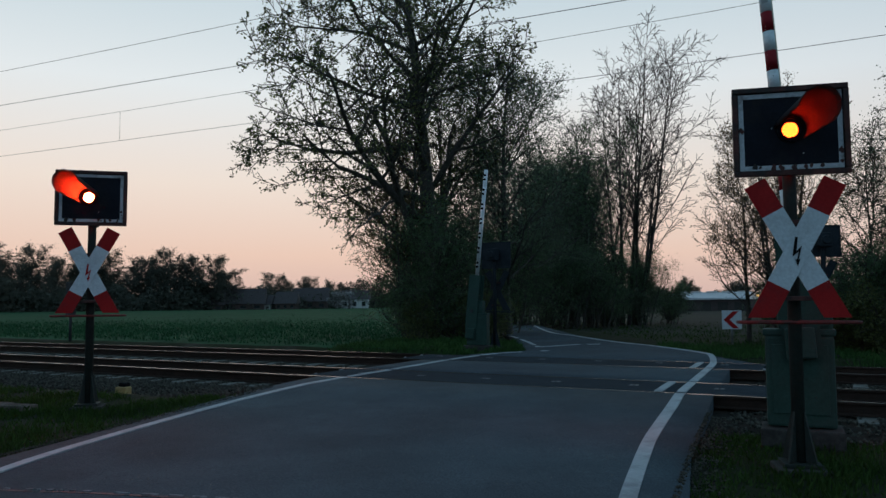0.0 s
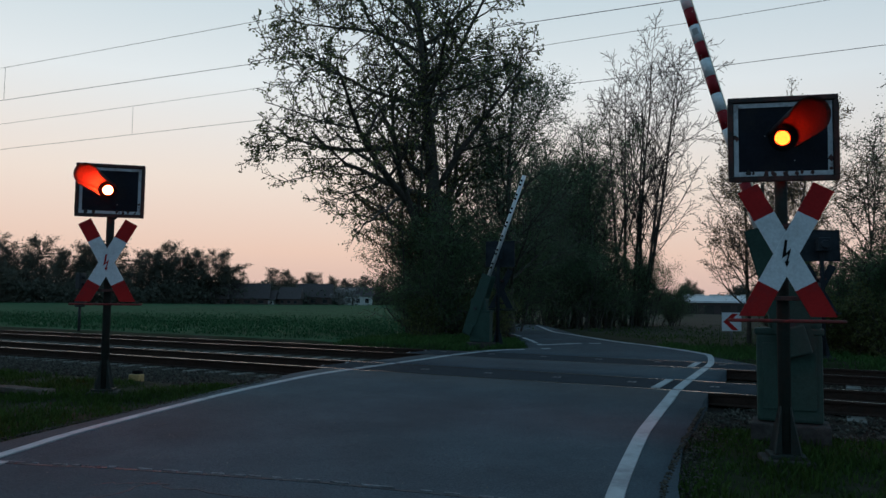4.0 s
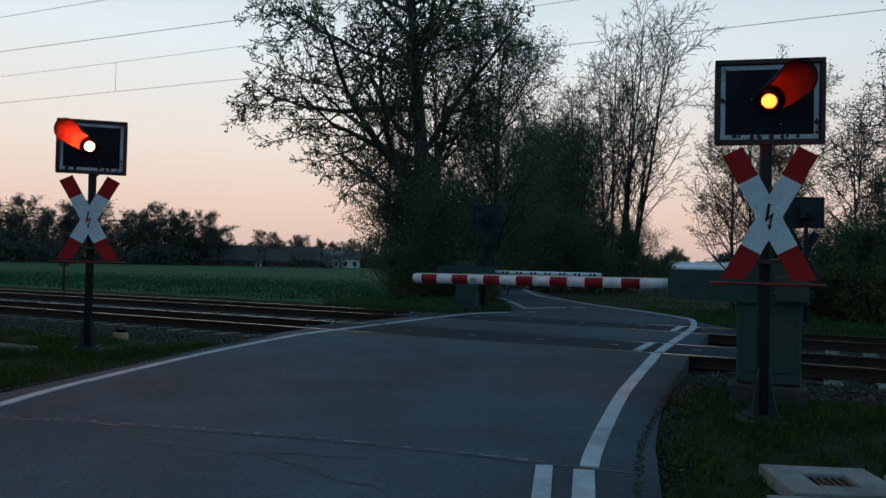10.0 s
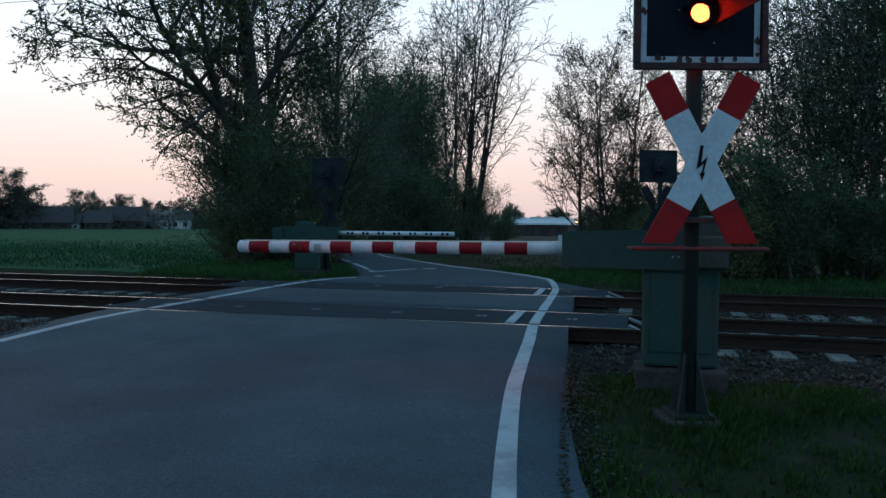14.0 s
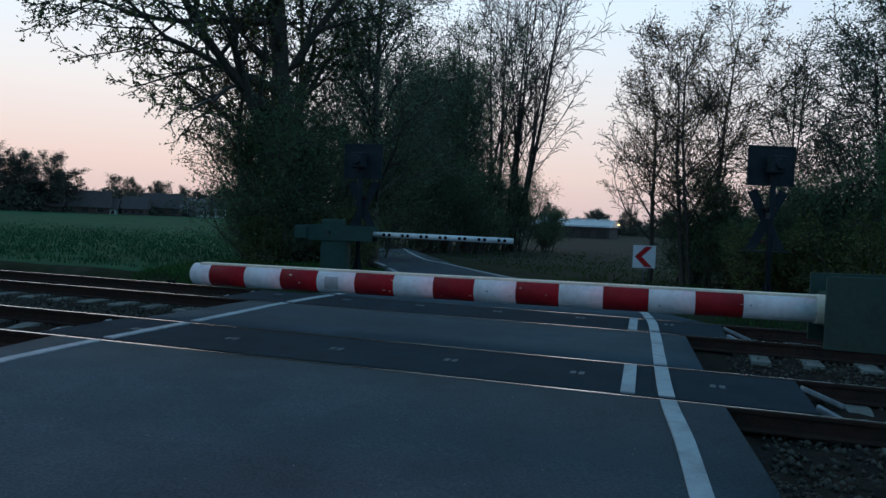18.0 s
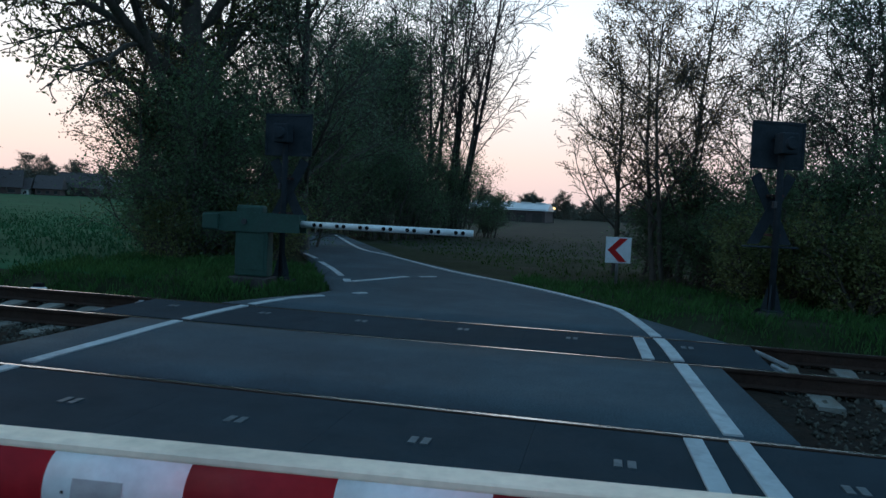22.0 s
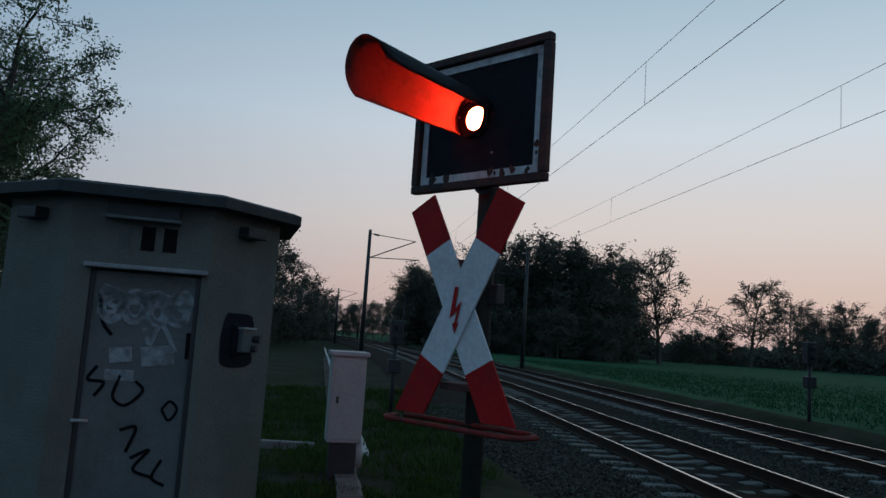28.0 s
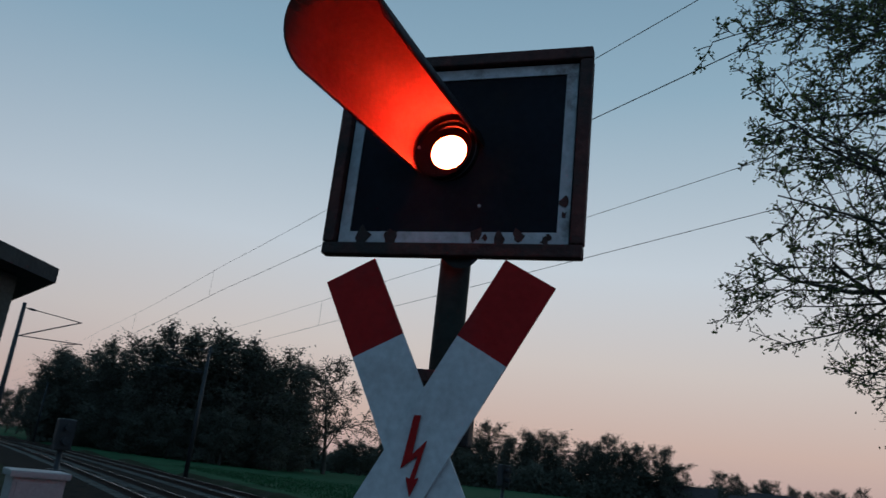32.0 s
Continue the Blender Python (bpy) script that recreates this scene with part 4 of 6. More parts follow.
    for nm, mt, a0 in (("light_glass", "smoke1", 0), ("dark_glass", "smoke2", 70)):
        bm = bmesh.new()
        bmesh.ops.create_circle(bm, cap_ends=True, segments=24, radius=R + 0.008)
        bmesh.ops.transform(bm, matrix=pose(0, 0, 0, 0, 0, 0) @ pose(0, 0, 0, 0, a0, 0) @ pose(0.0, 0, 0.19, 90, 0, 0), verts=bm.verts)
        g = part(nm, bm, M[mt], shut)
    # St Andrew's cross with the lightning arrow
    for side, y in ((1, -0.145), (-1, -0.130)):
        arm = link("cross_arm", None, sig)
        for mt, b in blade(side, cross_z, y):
            part("plate", b, M[mt] if lit else M["slateshade"], arm, {"red": "red enamelled plate", "white": "white enamelled plate"}[mt] if lit else "")
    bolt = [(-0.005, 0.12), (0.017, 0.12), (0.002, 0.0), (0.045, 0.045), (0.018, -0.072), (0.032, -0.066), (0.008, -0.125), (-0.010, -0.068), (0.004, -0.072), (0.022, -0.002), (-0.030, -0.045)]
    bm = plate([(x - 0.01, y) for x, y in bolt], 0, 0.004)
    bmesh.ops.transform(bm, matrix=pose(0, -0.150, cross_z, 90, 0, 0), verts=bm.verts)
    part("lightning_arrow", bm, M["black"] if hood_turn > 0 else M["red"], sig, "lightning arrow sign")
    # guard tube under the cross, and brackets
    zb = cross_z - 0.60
    part("guard_tube", pipe([(-0.48, -0.05, zb), (-0.465, -0.16, zb), (-0.40, -0.21, zb), (0.40, -0.21, zb), (0.465, -0.16, zb), (0.48, -0.05, zb), (0.40, 0.02, zb), (-0.40, 0.02, zb), (-0.465, -0.01, zb)], 0.014, 8), M["tube"] if lit else M["slateshade"], sig, "bent guard tube", True)
    for z in (cross_z + 0.25, cross_z - 0.4):
        part("bracket", one(box, (0, -0.045, z), (0.22, 0.15, 0.04), 0.006), M["rim"], sig)
    b = bmesh.new()
    box(b, (0.08, 0.08, cross_z + 0.10), (0.06, 0.07, 0.11), 0.010)
    part("junction_box", b, M["dark"], sig)
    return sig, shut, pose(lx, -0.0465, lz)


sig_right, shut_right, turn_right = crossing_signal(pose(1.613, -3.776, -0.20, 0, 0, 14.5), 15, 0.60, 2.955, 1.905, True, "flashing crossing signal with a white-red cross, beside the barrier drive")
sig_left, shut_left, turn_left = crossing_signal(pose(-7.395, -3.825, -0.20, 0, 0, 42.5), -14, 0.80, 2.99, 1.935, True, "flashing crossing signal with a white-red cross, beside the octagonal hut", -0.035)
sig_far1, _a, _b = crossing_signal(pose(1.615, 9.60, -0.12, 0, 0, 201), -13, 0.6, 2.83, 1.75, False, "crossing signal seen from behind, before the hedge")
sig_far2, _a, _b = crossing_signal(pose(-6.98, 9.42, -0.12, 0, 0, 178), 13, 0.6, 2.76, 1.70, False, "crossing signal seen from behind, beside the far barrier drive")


# ---------------------------------------------------------------- barriers
def barrier(m, reach, width, near, label):
    """A barrier drive with its boom, which points to local -x when closed; the boom turns about local y."""
    th = thing("level_crossing_barrier", m, label, "barrier", "barriers")
    zc = 1.09 if near else 1.04
    y0 = 0.0
    cx = -0.02 if near else -0.12
    part("drive_cabinet", one(box, (cx, y0, (zc - 0.12) / 2 + 0.04), (0.62, 0.25, zc - 0.20), 0.03), M["green"], th, "grey-green steel cabinet")
    part("cabinet_lid", one(box, (cx, y0, zc - 0.09), (0.66, 0.26, 0.07), 0.02), M["green"], th)
    part("cabinet_door", one(box, (cx, y0 + (-0.130 if near else 0.130), zc * 0.5), (0.50, 0.016, zc * 0.62), 0.006), M["green"], th)
    part("plinth", one(box, (cx, y0, -0.02), (0.74, 0.52, 0.18), 0.02), M["darkgrey"], th, "dark plinth")
    part("cap", one(box, (cx + 0.06, y0, zc + 0.11), (0.50, 0.24, 0.36), 0.05), M["green"], th, "rounded head of the drive")
    boom = link("boom", None, th)
    boom.matrix_basis = pose(0, 0, zc)
    arm = bmesh.new()
    tail = 0.36 if near else 0.80
    for yy in (-0.155, 0.155):
        v = [arm.verts.new(p) for p in ((-1.03, yy - 0.01, -0.155), (-1.03, yy - 0.01, 0.155), (0.22, yy - 0.01, 0.17), (tail, yy - 0.01, 0.13), (tail, yy - 0.01, -0.17), (0.22, yy - 0.01, -0.18))]
        w = [arm.verts.new(u.co + Vector((0, 0.02, 0))) for u in v]
        arm.faces.new(v)
        arm.faces.new(w[::-1])
        for i in range(6):
            arm.faces.new((v[i], w[i], w[(i + 1) % 6], v[(i + 1) % 6]))
    bmesh.ops.recalc_face_normals(arm, faces=arm.faces)
    box(arm, (-0.72, 0, 0.0), (0.56, 0.29, 0.15), 0.01)
    part("boom_carrier", arm, M["green"], boom, "grey-green carrier plates")
    for yy in (-0.20, 0.20):
        part("counterweight", one(box, (tail - 0.17, yy, -0.02), (0.30, 0.068, 0.27), 0.02), M["green"], boom)
    part("hinge_shaft", one(cyl, (0, -0.19, 0), (0, 0.19, 0), 0.05, n=16), M["dark"], boom)
    x0, x1 = -0.99, -reach
    r = width / 2
    if near:
        tip = 0.125
        n = 14
        step = 0.2068
        xs = [x1 + tip + step * i for i in range(n)] + [x0]
        part("tip", pipe([(x1 + 0.02, 0, 0), (x1 + 0.004, 0, 0), (x1, 0, 0), (x1 + 0.012, 0, 0), (x1 + tip, 0, 0)], [0.001, r * 0.6, r * 0.75, r * 0.96, r], 24), M["barwhite"], boom, "", True)
        for i, (a, b) in enumerate(zip(xs, xs[1:])):
            part("red_band" if i % 2 == 0 else "white_band", one(cyl, (a, 0, 0), (b, 0, 0), r, n=28), M["barred"] if i % 2 == 0 else M["barwhite"], boom, "", True)
        part("top_strip", one(box, ((x0 + x1) / 2 + 0.02, 0.0, r * 0.90), (x0 - x1 - 0.06, r * 1.0, r * 0.30), 0.008), M["cream"], boom, "yellowed strip on top")
        def patch(x, w, mid, span, mt, name):
            """A thin shell on the tube: a faded sticker or a chip in the paint."""
            q = [(x + w * (i - 0.5), (r + 0.0015) * math.cos(a), (r + 0.0015) * math.sin(a)) for a in [radians(mid - span / 2 + span * k / 6) for k in range(7)] for i in (0, 1)]
            part(name, raw(name, q, [(2 * k, 2 * k + 1, 2 * k + 3, 2 * k + 2) for k in range(6)], M[mt], True), None, boom)
        patch(-3.33, 0.075, 186, 62, "ivory", "faded_sticker")
        rngc = random.Random(12)
        for _ in range(26):
            patch(rngc.uniform(x1 + 0.1, x0), rngc.uniform(0.004, 0.016), rngc.uniform(150, 235), rngc.uniform(2, 6), rngc.choice(("cream", "darkgrey", "ivory")), "paint_chip")
        for bz in (-0.06, 0.0):
            for bx in (-0.10, -0.05, 0.03):
                part("bolt", one(cyl, (bx, -0.165, bz), (bx, -0.180, bz), 0.011, n=8), M["steel"], boom)
        part("end_ring", one(cyl, (x0 - 0.05, 0, 0), (x0 + 0.01, 0, 0), r + 0.006, n=28), M["cream"], boom)
    else:
        part("tube", one(cyl, (x0, 0, 0), (x1, 0, 0), r, n=20), M["barwhite"], boom, "white tube", True)
        for i in range(7):
            for k in (0, 1):
                x = x1 + 0.16 + i * (x0 - x1 - 0.3) / 6.6 + k * 0.12
                part("dot", one(cyl, (x, r - 0.002, 0), (x, r + 0.006, 0), 0.034, n=14), M["black"], boom, "round black hole")
    return th, boom


near_barrier, near_boom = barrier(pose(1.595, -2.61, -0.028, 0, 0, 3.37), 4.157, 0.121, True, "lowering red-white barrier on a grey-green drive cabinet")
far_barrier, far_boom = barrier(pose(-7.3, 8.62, -0.02, 0, 0, 180), 4.05, 0.115, False, "white barrier with black dots on a grey-green drive cabinet")


# ---------------------------------------------------------------- chevron sign
def chevron_sign():
    a = 16.0
    th = thing("chevron_sign", pose(-0.83, 12.36, 0.05, 0, 0, a), "red and white chevron sign on a short post at the bend", "road sign")
    part("post", one(cyl, (0, 0.04, -0.05), (0, 0.04, 0.9), 0.03, n=12), M["steel"], th, "", True)
    part("panel", one(box, (0, 0, 0.66), (0.54, 0.012, 0.54), 0.004), M["white"], th, "white square panel")
    pts = [(-0.23, 0.0), (0.02, 0.245), (0.19, 0.245), (-0.06, 0.0), (0.19, -0.245), (0.02, -0.245)]
    bm = plate(pts, 0, 0.004)
    bmesh.ops.transform(bm, matrix=pose(0, -0.008, 0.66, 90, 0, 0), verts=bm.verts)
    part("chevron", bm, M["red"], th, "red arrow pointing along the bend")


chevron_sign()


# ---------------------------------------------------------------- octagonal hut
def octagon(front, chamfer, grow=0.0):
    h, c = front / 2, front / 2 + chamfer
    pts = [(c, -h), (c, h), (h, c), (-h, c), (-c, h), (-c, -h), (-h, -c), (h, -c)]
    return [(x * (1 + grow / c), y * (1 + grow / c)) for x, y in pts]


def hut():
    th = thing("switch_hut", pose(-9.48, -6.13, -0.28, 0, 0, 11), "octagonal plastered switch hut with a graffitied grey door and flat roof", "hut")
    pl = octagon(0.90, 0.48)
    # walls: one slab for each side, the front one with the doorway left open
    t = 0.16
    for i in range(8):
        a, b = Vector((*pl[i], 0)), Vector((*pl[(i + 1) % 8], 0))
        d = (b - a).normalized()
        inn = Vector((-d.y, d.x, 0)) * t
        L = (b - a).length
        def wall_piece(u0, u1, z0, z1, bm):
            k0, k1 = (0.414 * t if u0 == 0 else 0), (0.414 * t if u1 == L else 0)
            q = [a + d * u0, a + d * u1, a + d * (u1 - k1) + inn, a + d * (u0 + k0) + inn]
            lo = [bm.verts.new(p + Vector((0, 0, z0))) for p in q]
            hi = [bm.verts.new(p + Vector((0, 0, z1))) for p in q]
            bm.faces.new(lo[::-1])
            bm.faces.new(hi)
            for j in range(4):
                bm.faces.new((lo[j], lo[(j + 1) % 4], hi[(j + 1) % 4], hi[j]))
        bm = bmesh.new()
        if i == 0:
            wall_piece(0, 0.155, 0, 2.64, bm)
            wall_piece(0.855, L, 0, 2.64, bm)
            wall_piece(0.155, 0.855, 2.17, 2.64, bm)
        else:
            wall_piece(0, L, 0, 2.64, bm)
        bmesh.ops.recalc_face_normals(bm, faces=bm.faces)
        part("wall", bm, M["plaster"], th, "stained pale plaster")
    # roof: low eight-sided cap with a lip
    ro = octagon(0.90, 0.48, 0.15)
    bm = bmesh.new()
    lo = [bm.verts.new((x, y, 2.64)) for x, y in ro]
    hi = [bm.verts.new((x, y, 2.71)) for x, y in ro]
    rim = [bm.verts.new((x * 0.94, y * 0.94, 2.735)) for x, y in ro]
    top = bm.verts.new((0, 0, 2.88))
    bm.faces.new(lo[::-1])
    for i in range(8):
        j = (i + 1) % 8
        bm.faces.new((lo[i], lo[j], hi[j], hi[i]))
        bm.faces.new((hi[i], hi[j], rim[j], rim[i]))
        bm.faces.new((rim[i], rim[j], top))
    bmesh.ops.recalc_face_normals(bm, faces=bm.faces)
    part("roof", bm, M["roofing"], th, "dark felt roof with a low peak")
    X = 0.93
    door = part("door", one(box, (X - 0.05, 0.055, 1.085), (0.045, 0.696, 2.15), 0.004), M["door"], th, "grey steel door with faded tags")
    part("door_frame", one(box, (X - 0.028, -0.28, 1.085), (0.03, 0.03, 2.15), 0.003), M["dark"], door)
    part("door_frame", one(box, (X - 0.028, 0.388, 1.085), (0.03, 0.03, 2.15), 0.003), M["dark"], door)
    part("handle", pipe([(X - 0.02, -0.30, 1.18), (X + 0.03, -0.30, 1.18), (X + 0.035, -0.20, 1.18)], 0.011, 8), M["ivory"], door, "pale lever handle", True)
    for dy in (-0.19, 0.13):        # louvres at the foot
        b = bmesh.new()
        for k in range(9):
            box(b, (X - 0.018, dy, 0.30 + k * 0.032), (0.018, 0.25, 0.012), 0.0, None)
        part("louvre", b, M["steel"], door, "slotted vent")
    part("lintel_drip", one(box, (X + 0.03, 0.055, 2.19), (0.07, 0.78, 0.03), 0.006), M["steel"], th, "sheet-metal drip edge")
    b = bmesh.new()
    box(b, (X + 0.02, 0.0, 2.57), (0.05, 0.46, 0.09), 0.006)
    part("vent", b, M["dark"], th, "dark vent slot")
    part("vent_hood", one(box, (X + 0.05, 0.0, 2.515), (0.10, 0.48, 0.02), 0.004), M["door"], th)
    for ang, nm in ((45, "right"), (-45, "left")):
        mm = pose(0, 0, 0, 0, 0, ang)
        b = bmesh.new()
        box(b, (0.978 + 0.05, 0.0, 2.52), (0.10, 0.20, 0.08), 0.01, mm)
        part("vent_cowl", b, M["dark"], th, "small cowl under the eaves")
    # socket box on the chamfered side with a sooty patch round it
    mm = pose(0, 0, 0, 0, 0, 45)
    sock = part("socket_box", one(box, (0.978 + 0.035, 0.03, 1.745), (0.07, 0.11, 0.17), 0.012, mm), M["door"], th, "small grey weatherproof socket box")
    part("socket_cap", one(cyl, mm @ Vector((1.045, 0.085, 1.76)), mm @ Vector((1.10, 0.10, 1.76)), 0.028, n=14), M["dark"], sock)
    part("socket_cap", one(cyl, mm @ Vector((1.045, 0.075, 1.69)), mm @ Vector((1.085, 0.085, 1.69)), 0.022, n=14), M["dark"], sock)
    part("back_plate", one(box, (0.978 + 0.012, -0.045, 1.745), (0.022, 0.05, 0.22), 0.004, mm), M["board"], sock)
    part("lip", one(box, (0.978 + 0.04, 0.03, 1.835), (0.09, 0.13, 0.014), 0.003, mm), M["ivory"], sock)
    rng = random.Random(8)
    poly = [(math.copysign(abs(math.cos(q)) ** 0.45, math.cos(q)) * 0.17 * rng.uniform(0.9, 1.1), math.copysign(abs(math.sin(q)) ** 0.45, math.sin(q)) * 0.19 * rng.uniform(0.9, 1.1)) for q in (2 * math.pi * k / 18 for k in range(18))]
    bm = plate(poly, 0, 0.003)
    bmesh.ops.transform(bm, matrix=mm @ pose(0.980, -0.01, 1.75, 90, 0, 90), verts=bm.verts)
    part("soot_patch", bm, M["board"], th, "sooty patch")

    def stroke(pts, w, mt, name, x=X - 0.024):
        pts = [(0.055 + 0.82 * a, 0.89 * b) for a, b in pts]
        q = smooth_line(pts, 5) if len(pts) > 2 else pts
        bm = ribbon([(a, b) for a, b in q], w, lambda x, y: 0, 0.003)
        bmesh.ops.transform(bm, matrix=pose(x, 0, 0, 90, 0, 90), verts=bm.verts)
        part(name, bm, M[mt], door if x < X - 0.01 else th)
    # number over the door: three plain bars
    for k, dx in enumerate((-0.20, -0.02, 0.15)):
        stroke([(dx, 2.60), (dx, 2.78)], 0.085, "door" if k == 0 else "black", "number_bar", X + 0.004)
    # faded and dark scribbles on the door
    for k in range(4):
        cx, r = -0.24 + k * 0.17, 0.075
        stroke([(cx + r * math.cos(q), 2.17 + 0.11 * math.sin(q)) for q in (2 * math.pi * j / 8 for j in range(9))], 0.05, "chalk", "pale_scribble")
    for pts in ([(-0.33, 2.10), (-0.31, 2.28), (-0.20, 2.27), (-0.27, 2.19), (-0.18, 2.14), (-0.33, 2.10)], [(-0.06, 2.28), (-0.15, 2.18), (-0.06, 2.09), (0.02, 2.18), (-0.06, 2.28)],
                [(0.06, 2.27), (0.20, 2.10), (0.12, 2.06), (0.06, 2.16), (0.22, 2.26)], [(0.20, 2.18), (0.36, 2.20), (0.33, 2.30), (0.23, 2.26), (0.22, 2.10), (0.36, 2.08)]):
        stroke(pts, 0.034, "chalk", "pale_scribble")
    stroke([(-0.33, 2.30), (-0.1, 2.22), (0.1, 2.26), (0.33, 2.18)], 0.07, "chalk", "pale_scribble")
    stroke([(0.02, 2.02), (0.08, 1.9), (0.15, 2.05), (0.28, 1.85)], 0.03, "chalk", "pale_scribble")
    for a, b, w in (((-0.22, 1.80), (-0.05, 1.82), 0.10), ((0.02, 1.80), (0.27, 1.83), 0.13), ((-0.24, 1.66), (-0.02, 1.66), 0.07)):
        stroke([a, b], w, "chalk", "faded_sticker")
    for pts, w in (([(-0.34, 2.25), (-0.30, 2.05), (-0.22, 1.95)], 0.022), ([(-0.30, 1.72), (-0.36, 1.62), (-0.24, 1.60), (-0.30, 1.50)], 0.022), ([(-0.12, 1.66), (-0.16, 1.50), (-0.06, 1.44), (0.06, 1.55), (0.0, 1.62)], 0.02),
                   ([(0.22, 1.42), (0.28, 1.34), (0.34, 1.42), (0.28, 1.48), (0.22, 1.42)], 0.018), ([(-0.08, 1.26), (0.04, 1.28), (-0.02, 1.10)], 0.022), ([(0.02, 1.06), (0.16, 1.12), (0.05, 0.98), (0.2, 0.92)], 0.02),
                   ([(0.26, 1.05), (0.20, 0.92), (0.30, 0.86)], 0.02), ([(-0.37, 0.62), (-0.30, 0.56)], 0.05), ([(0.37, 0.70), (0.375, 0.35)], 0.035), ([(0.37, 2.0), (0.375, 1.8)], 0.03)):
        stroke(pts, w, "black", "dark_scribble")
    part("base_course", one(box, (1.0, 0.1, 0.02), (0.16, 0.9, 0.10), 0.02), M["darkgrey"], th, "dark step before the door")


hut()


# ---------------------------------------------------------------- lineside things
def white_cabinet():
    th = thing("lineside_cabinet", pose(-12.9, -4.63, -0.55, 0, 0, 8), "pale grey lineside cabinet on a tall dark plinth", "cabinet")
    part("plinth", one(box, (0, 0, 0.40), (0.30, 0.32, 0.80), 0.01), M["dark"], th)
    part("body", one(box, (0, 0, 1.31), (0.36, 0.42, 1.04), 0.012), M["ivory"], th)
    part("lid", one(box, (0, 0, 1.855), (0.42, 0.48, 0.06), 0.015), M["ivory"], th)
    part("door", one(box, (0.185, 0, 1.31), (0.012, 0.35, 0.96), 0.004), M["ivory"], th)
    part("lock", one(box, (0.195, -0.12, 1.30), (0.014, 0.03, 0.08), 0.003), M["dark"], th)
    part("cable_sleeve", one(cyl, (0.10, 0.19, 0.5), (0.10, 0.19, 0.82), 0.055, n=14), M["ivory"], th, "pale cable sleeve", True)


def trough():
    th = thing("cable_trough", pose(0, 0, 0), "line of slotted concrete cable trough lids in the grass", "cable trough", kind="structure")
    bm = bmesh.new()
    box(bm, (0, 0, 0), (0.47, 0.27, 0.07), 0.008)
    for k in range(7):
        box(bm, (-0.18 + k * 0.06, 0, 0.034), (0.014, 0.20, 0.012))
    me = bpy.data.meshes.new("lid")
    bm.to_mesh(me)
    bm.free()
    me.materials.append(M["trough"])
    rng = random.Random(2)
    x = -8.3
    while x > -60:
        y = -4.25 + 0.066 * (x + 8.3)
        link("lid", me, th, at=pose(x, y + rng.uniform(-.01, .01), ground_z(x, y) + 0.035 + rng.uniform(0, .015), rng.uniform(-1.5, 1.5), rng.uniform(-1, 1), 4.2 + rng.uniform(-1, 1)))
        x -= 0.485


def small_signal(x, y, z, h, yaw, label):
    th = thing("line_signal", pose(x, y, z, 0, 0, yaw), label, "railway signal", "line signals")
    part("post", one(cyl, (0, 0, -0.1), (0, 0, h), 0.055, n=12), M["dark"], th, "", True)
    part("head", one(box, (0, 0, h + 0.22), (0.34, 0.22, 0.62), 0.03), M["dark"], th)
    part("lower_head", one(box, (0, 0, h - 0.62), (0.32, 0.22, 0.34), 0.03), M["dark"], th)
    for z2 in (h + 0.36, h + 0.1):
        part("visor", one(cyl, (0, -0.11, z2), (0, -0.26, z2), 0.07, n=14), M["dark"], th)


def marker(x, y, z, m, label):
    th = thing("track_marker", pose(x, y, z, 0, 0, 12), label, "track marker", "track markers")
    part("block", one(box, (0, 0, 0.07), (0.20, 0.16, 0.14), 0.02), M[m], th)
    part("cap", one(box, (0, 0.02, 0.16), (0.15, 0.12, 0.09), 0.03), M["black"], th)
    part("foot", one(box, (0, 0, -0.02), (0.26, 0.2, 0.06), 0.01), M["concrete"], th)


def drain():
    th = thing("drain_cover", pose(2.15, -5.70, ground_z(2.15, -5.7) + 0.06, 0, 0, 22), "concrete drain cover with a rusty grate in the grass", "drain cover")
    b = bmesh.new()
    for c, s in (((-0.245, 0), (0.21, 0.66)), ((0.245, 0), (0.21, 0.66)), ((0, 0.235), (0.28, 0.19)), ((0, -0.235), (0.28, 0.19))):
        box(b, (*c, 0), (*s, 0.10), 0.012)
    part("frame", b, M["concrete"], th)
    for k in range(6):
        part("grate_bar", one(box, (-0.117 + k * 0.047, 0, 0.012), (0.022, 0.28, 0.03), 0.003), M["rim"], th, "rusty bar")
    part("sump", one(box, (0, 0, -0.03), (0.28, 0.28, 0.02)), M["black"], th)
    part("slab", one(box, (-0.08, -0.62, -0.005), (0.90, 0.50, 0.09), 0.012), M["concrete"], th, "plain concrete slab")
    part("slab", one(box, (0.74, -0.1, -0.01), (0.60, 0.70, 0.09), 0.012), M["concrete"], th, "plain concrete slab")


def white_duct():
    """A pale cable duct that runs along the railway behind the hut."""
    th = thing("cable_duct", pose(0, 0, 0), "long pale plastic cable duct along the railway", "cable duct", kind="structure")
    bm = bmesh.new()
    for k in range(1):
        box(bm, (0, 0, 0), (1.96, 0.13, 0.09), 0.02)
    me = bpy.data.meshes.new("duct_length")
    bm.to_mesh(me)
    bm.free()
    me.materials.append(M["ivory"])
    rng = random.Random(5)
    for k in range(38):
        x = -16.0 - 2.0 * k
        y = -5.01 + 0.07 * (x + 24.57)
        link("duct_length", me, th, at=pose(x, y + rng.uniform(-.01, .01), ground_z(x, y) + 0.05, 0, rng.uniform(-.5, .5), 4.0 + rng.uniform(-.4, .4)))


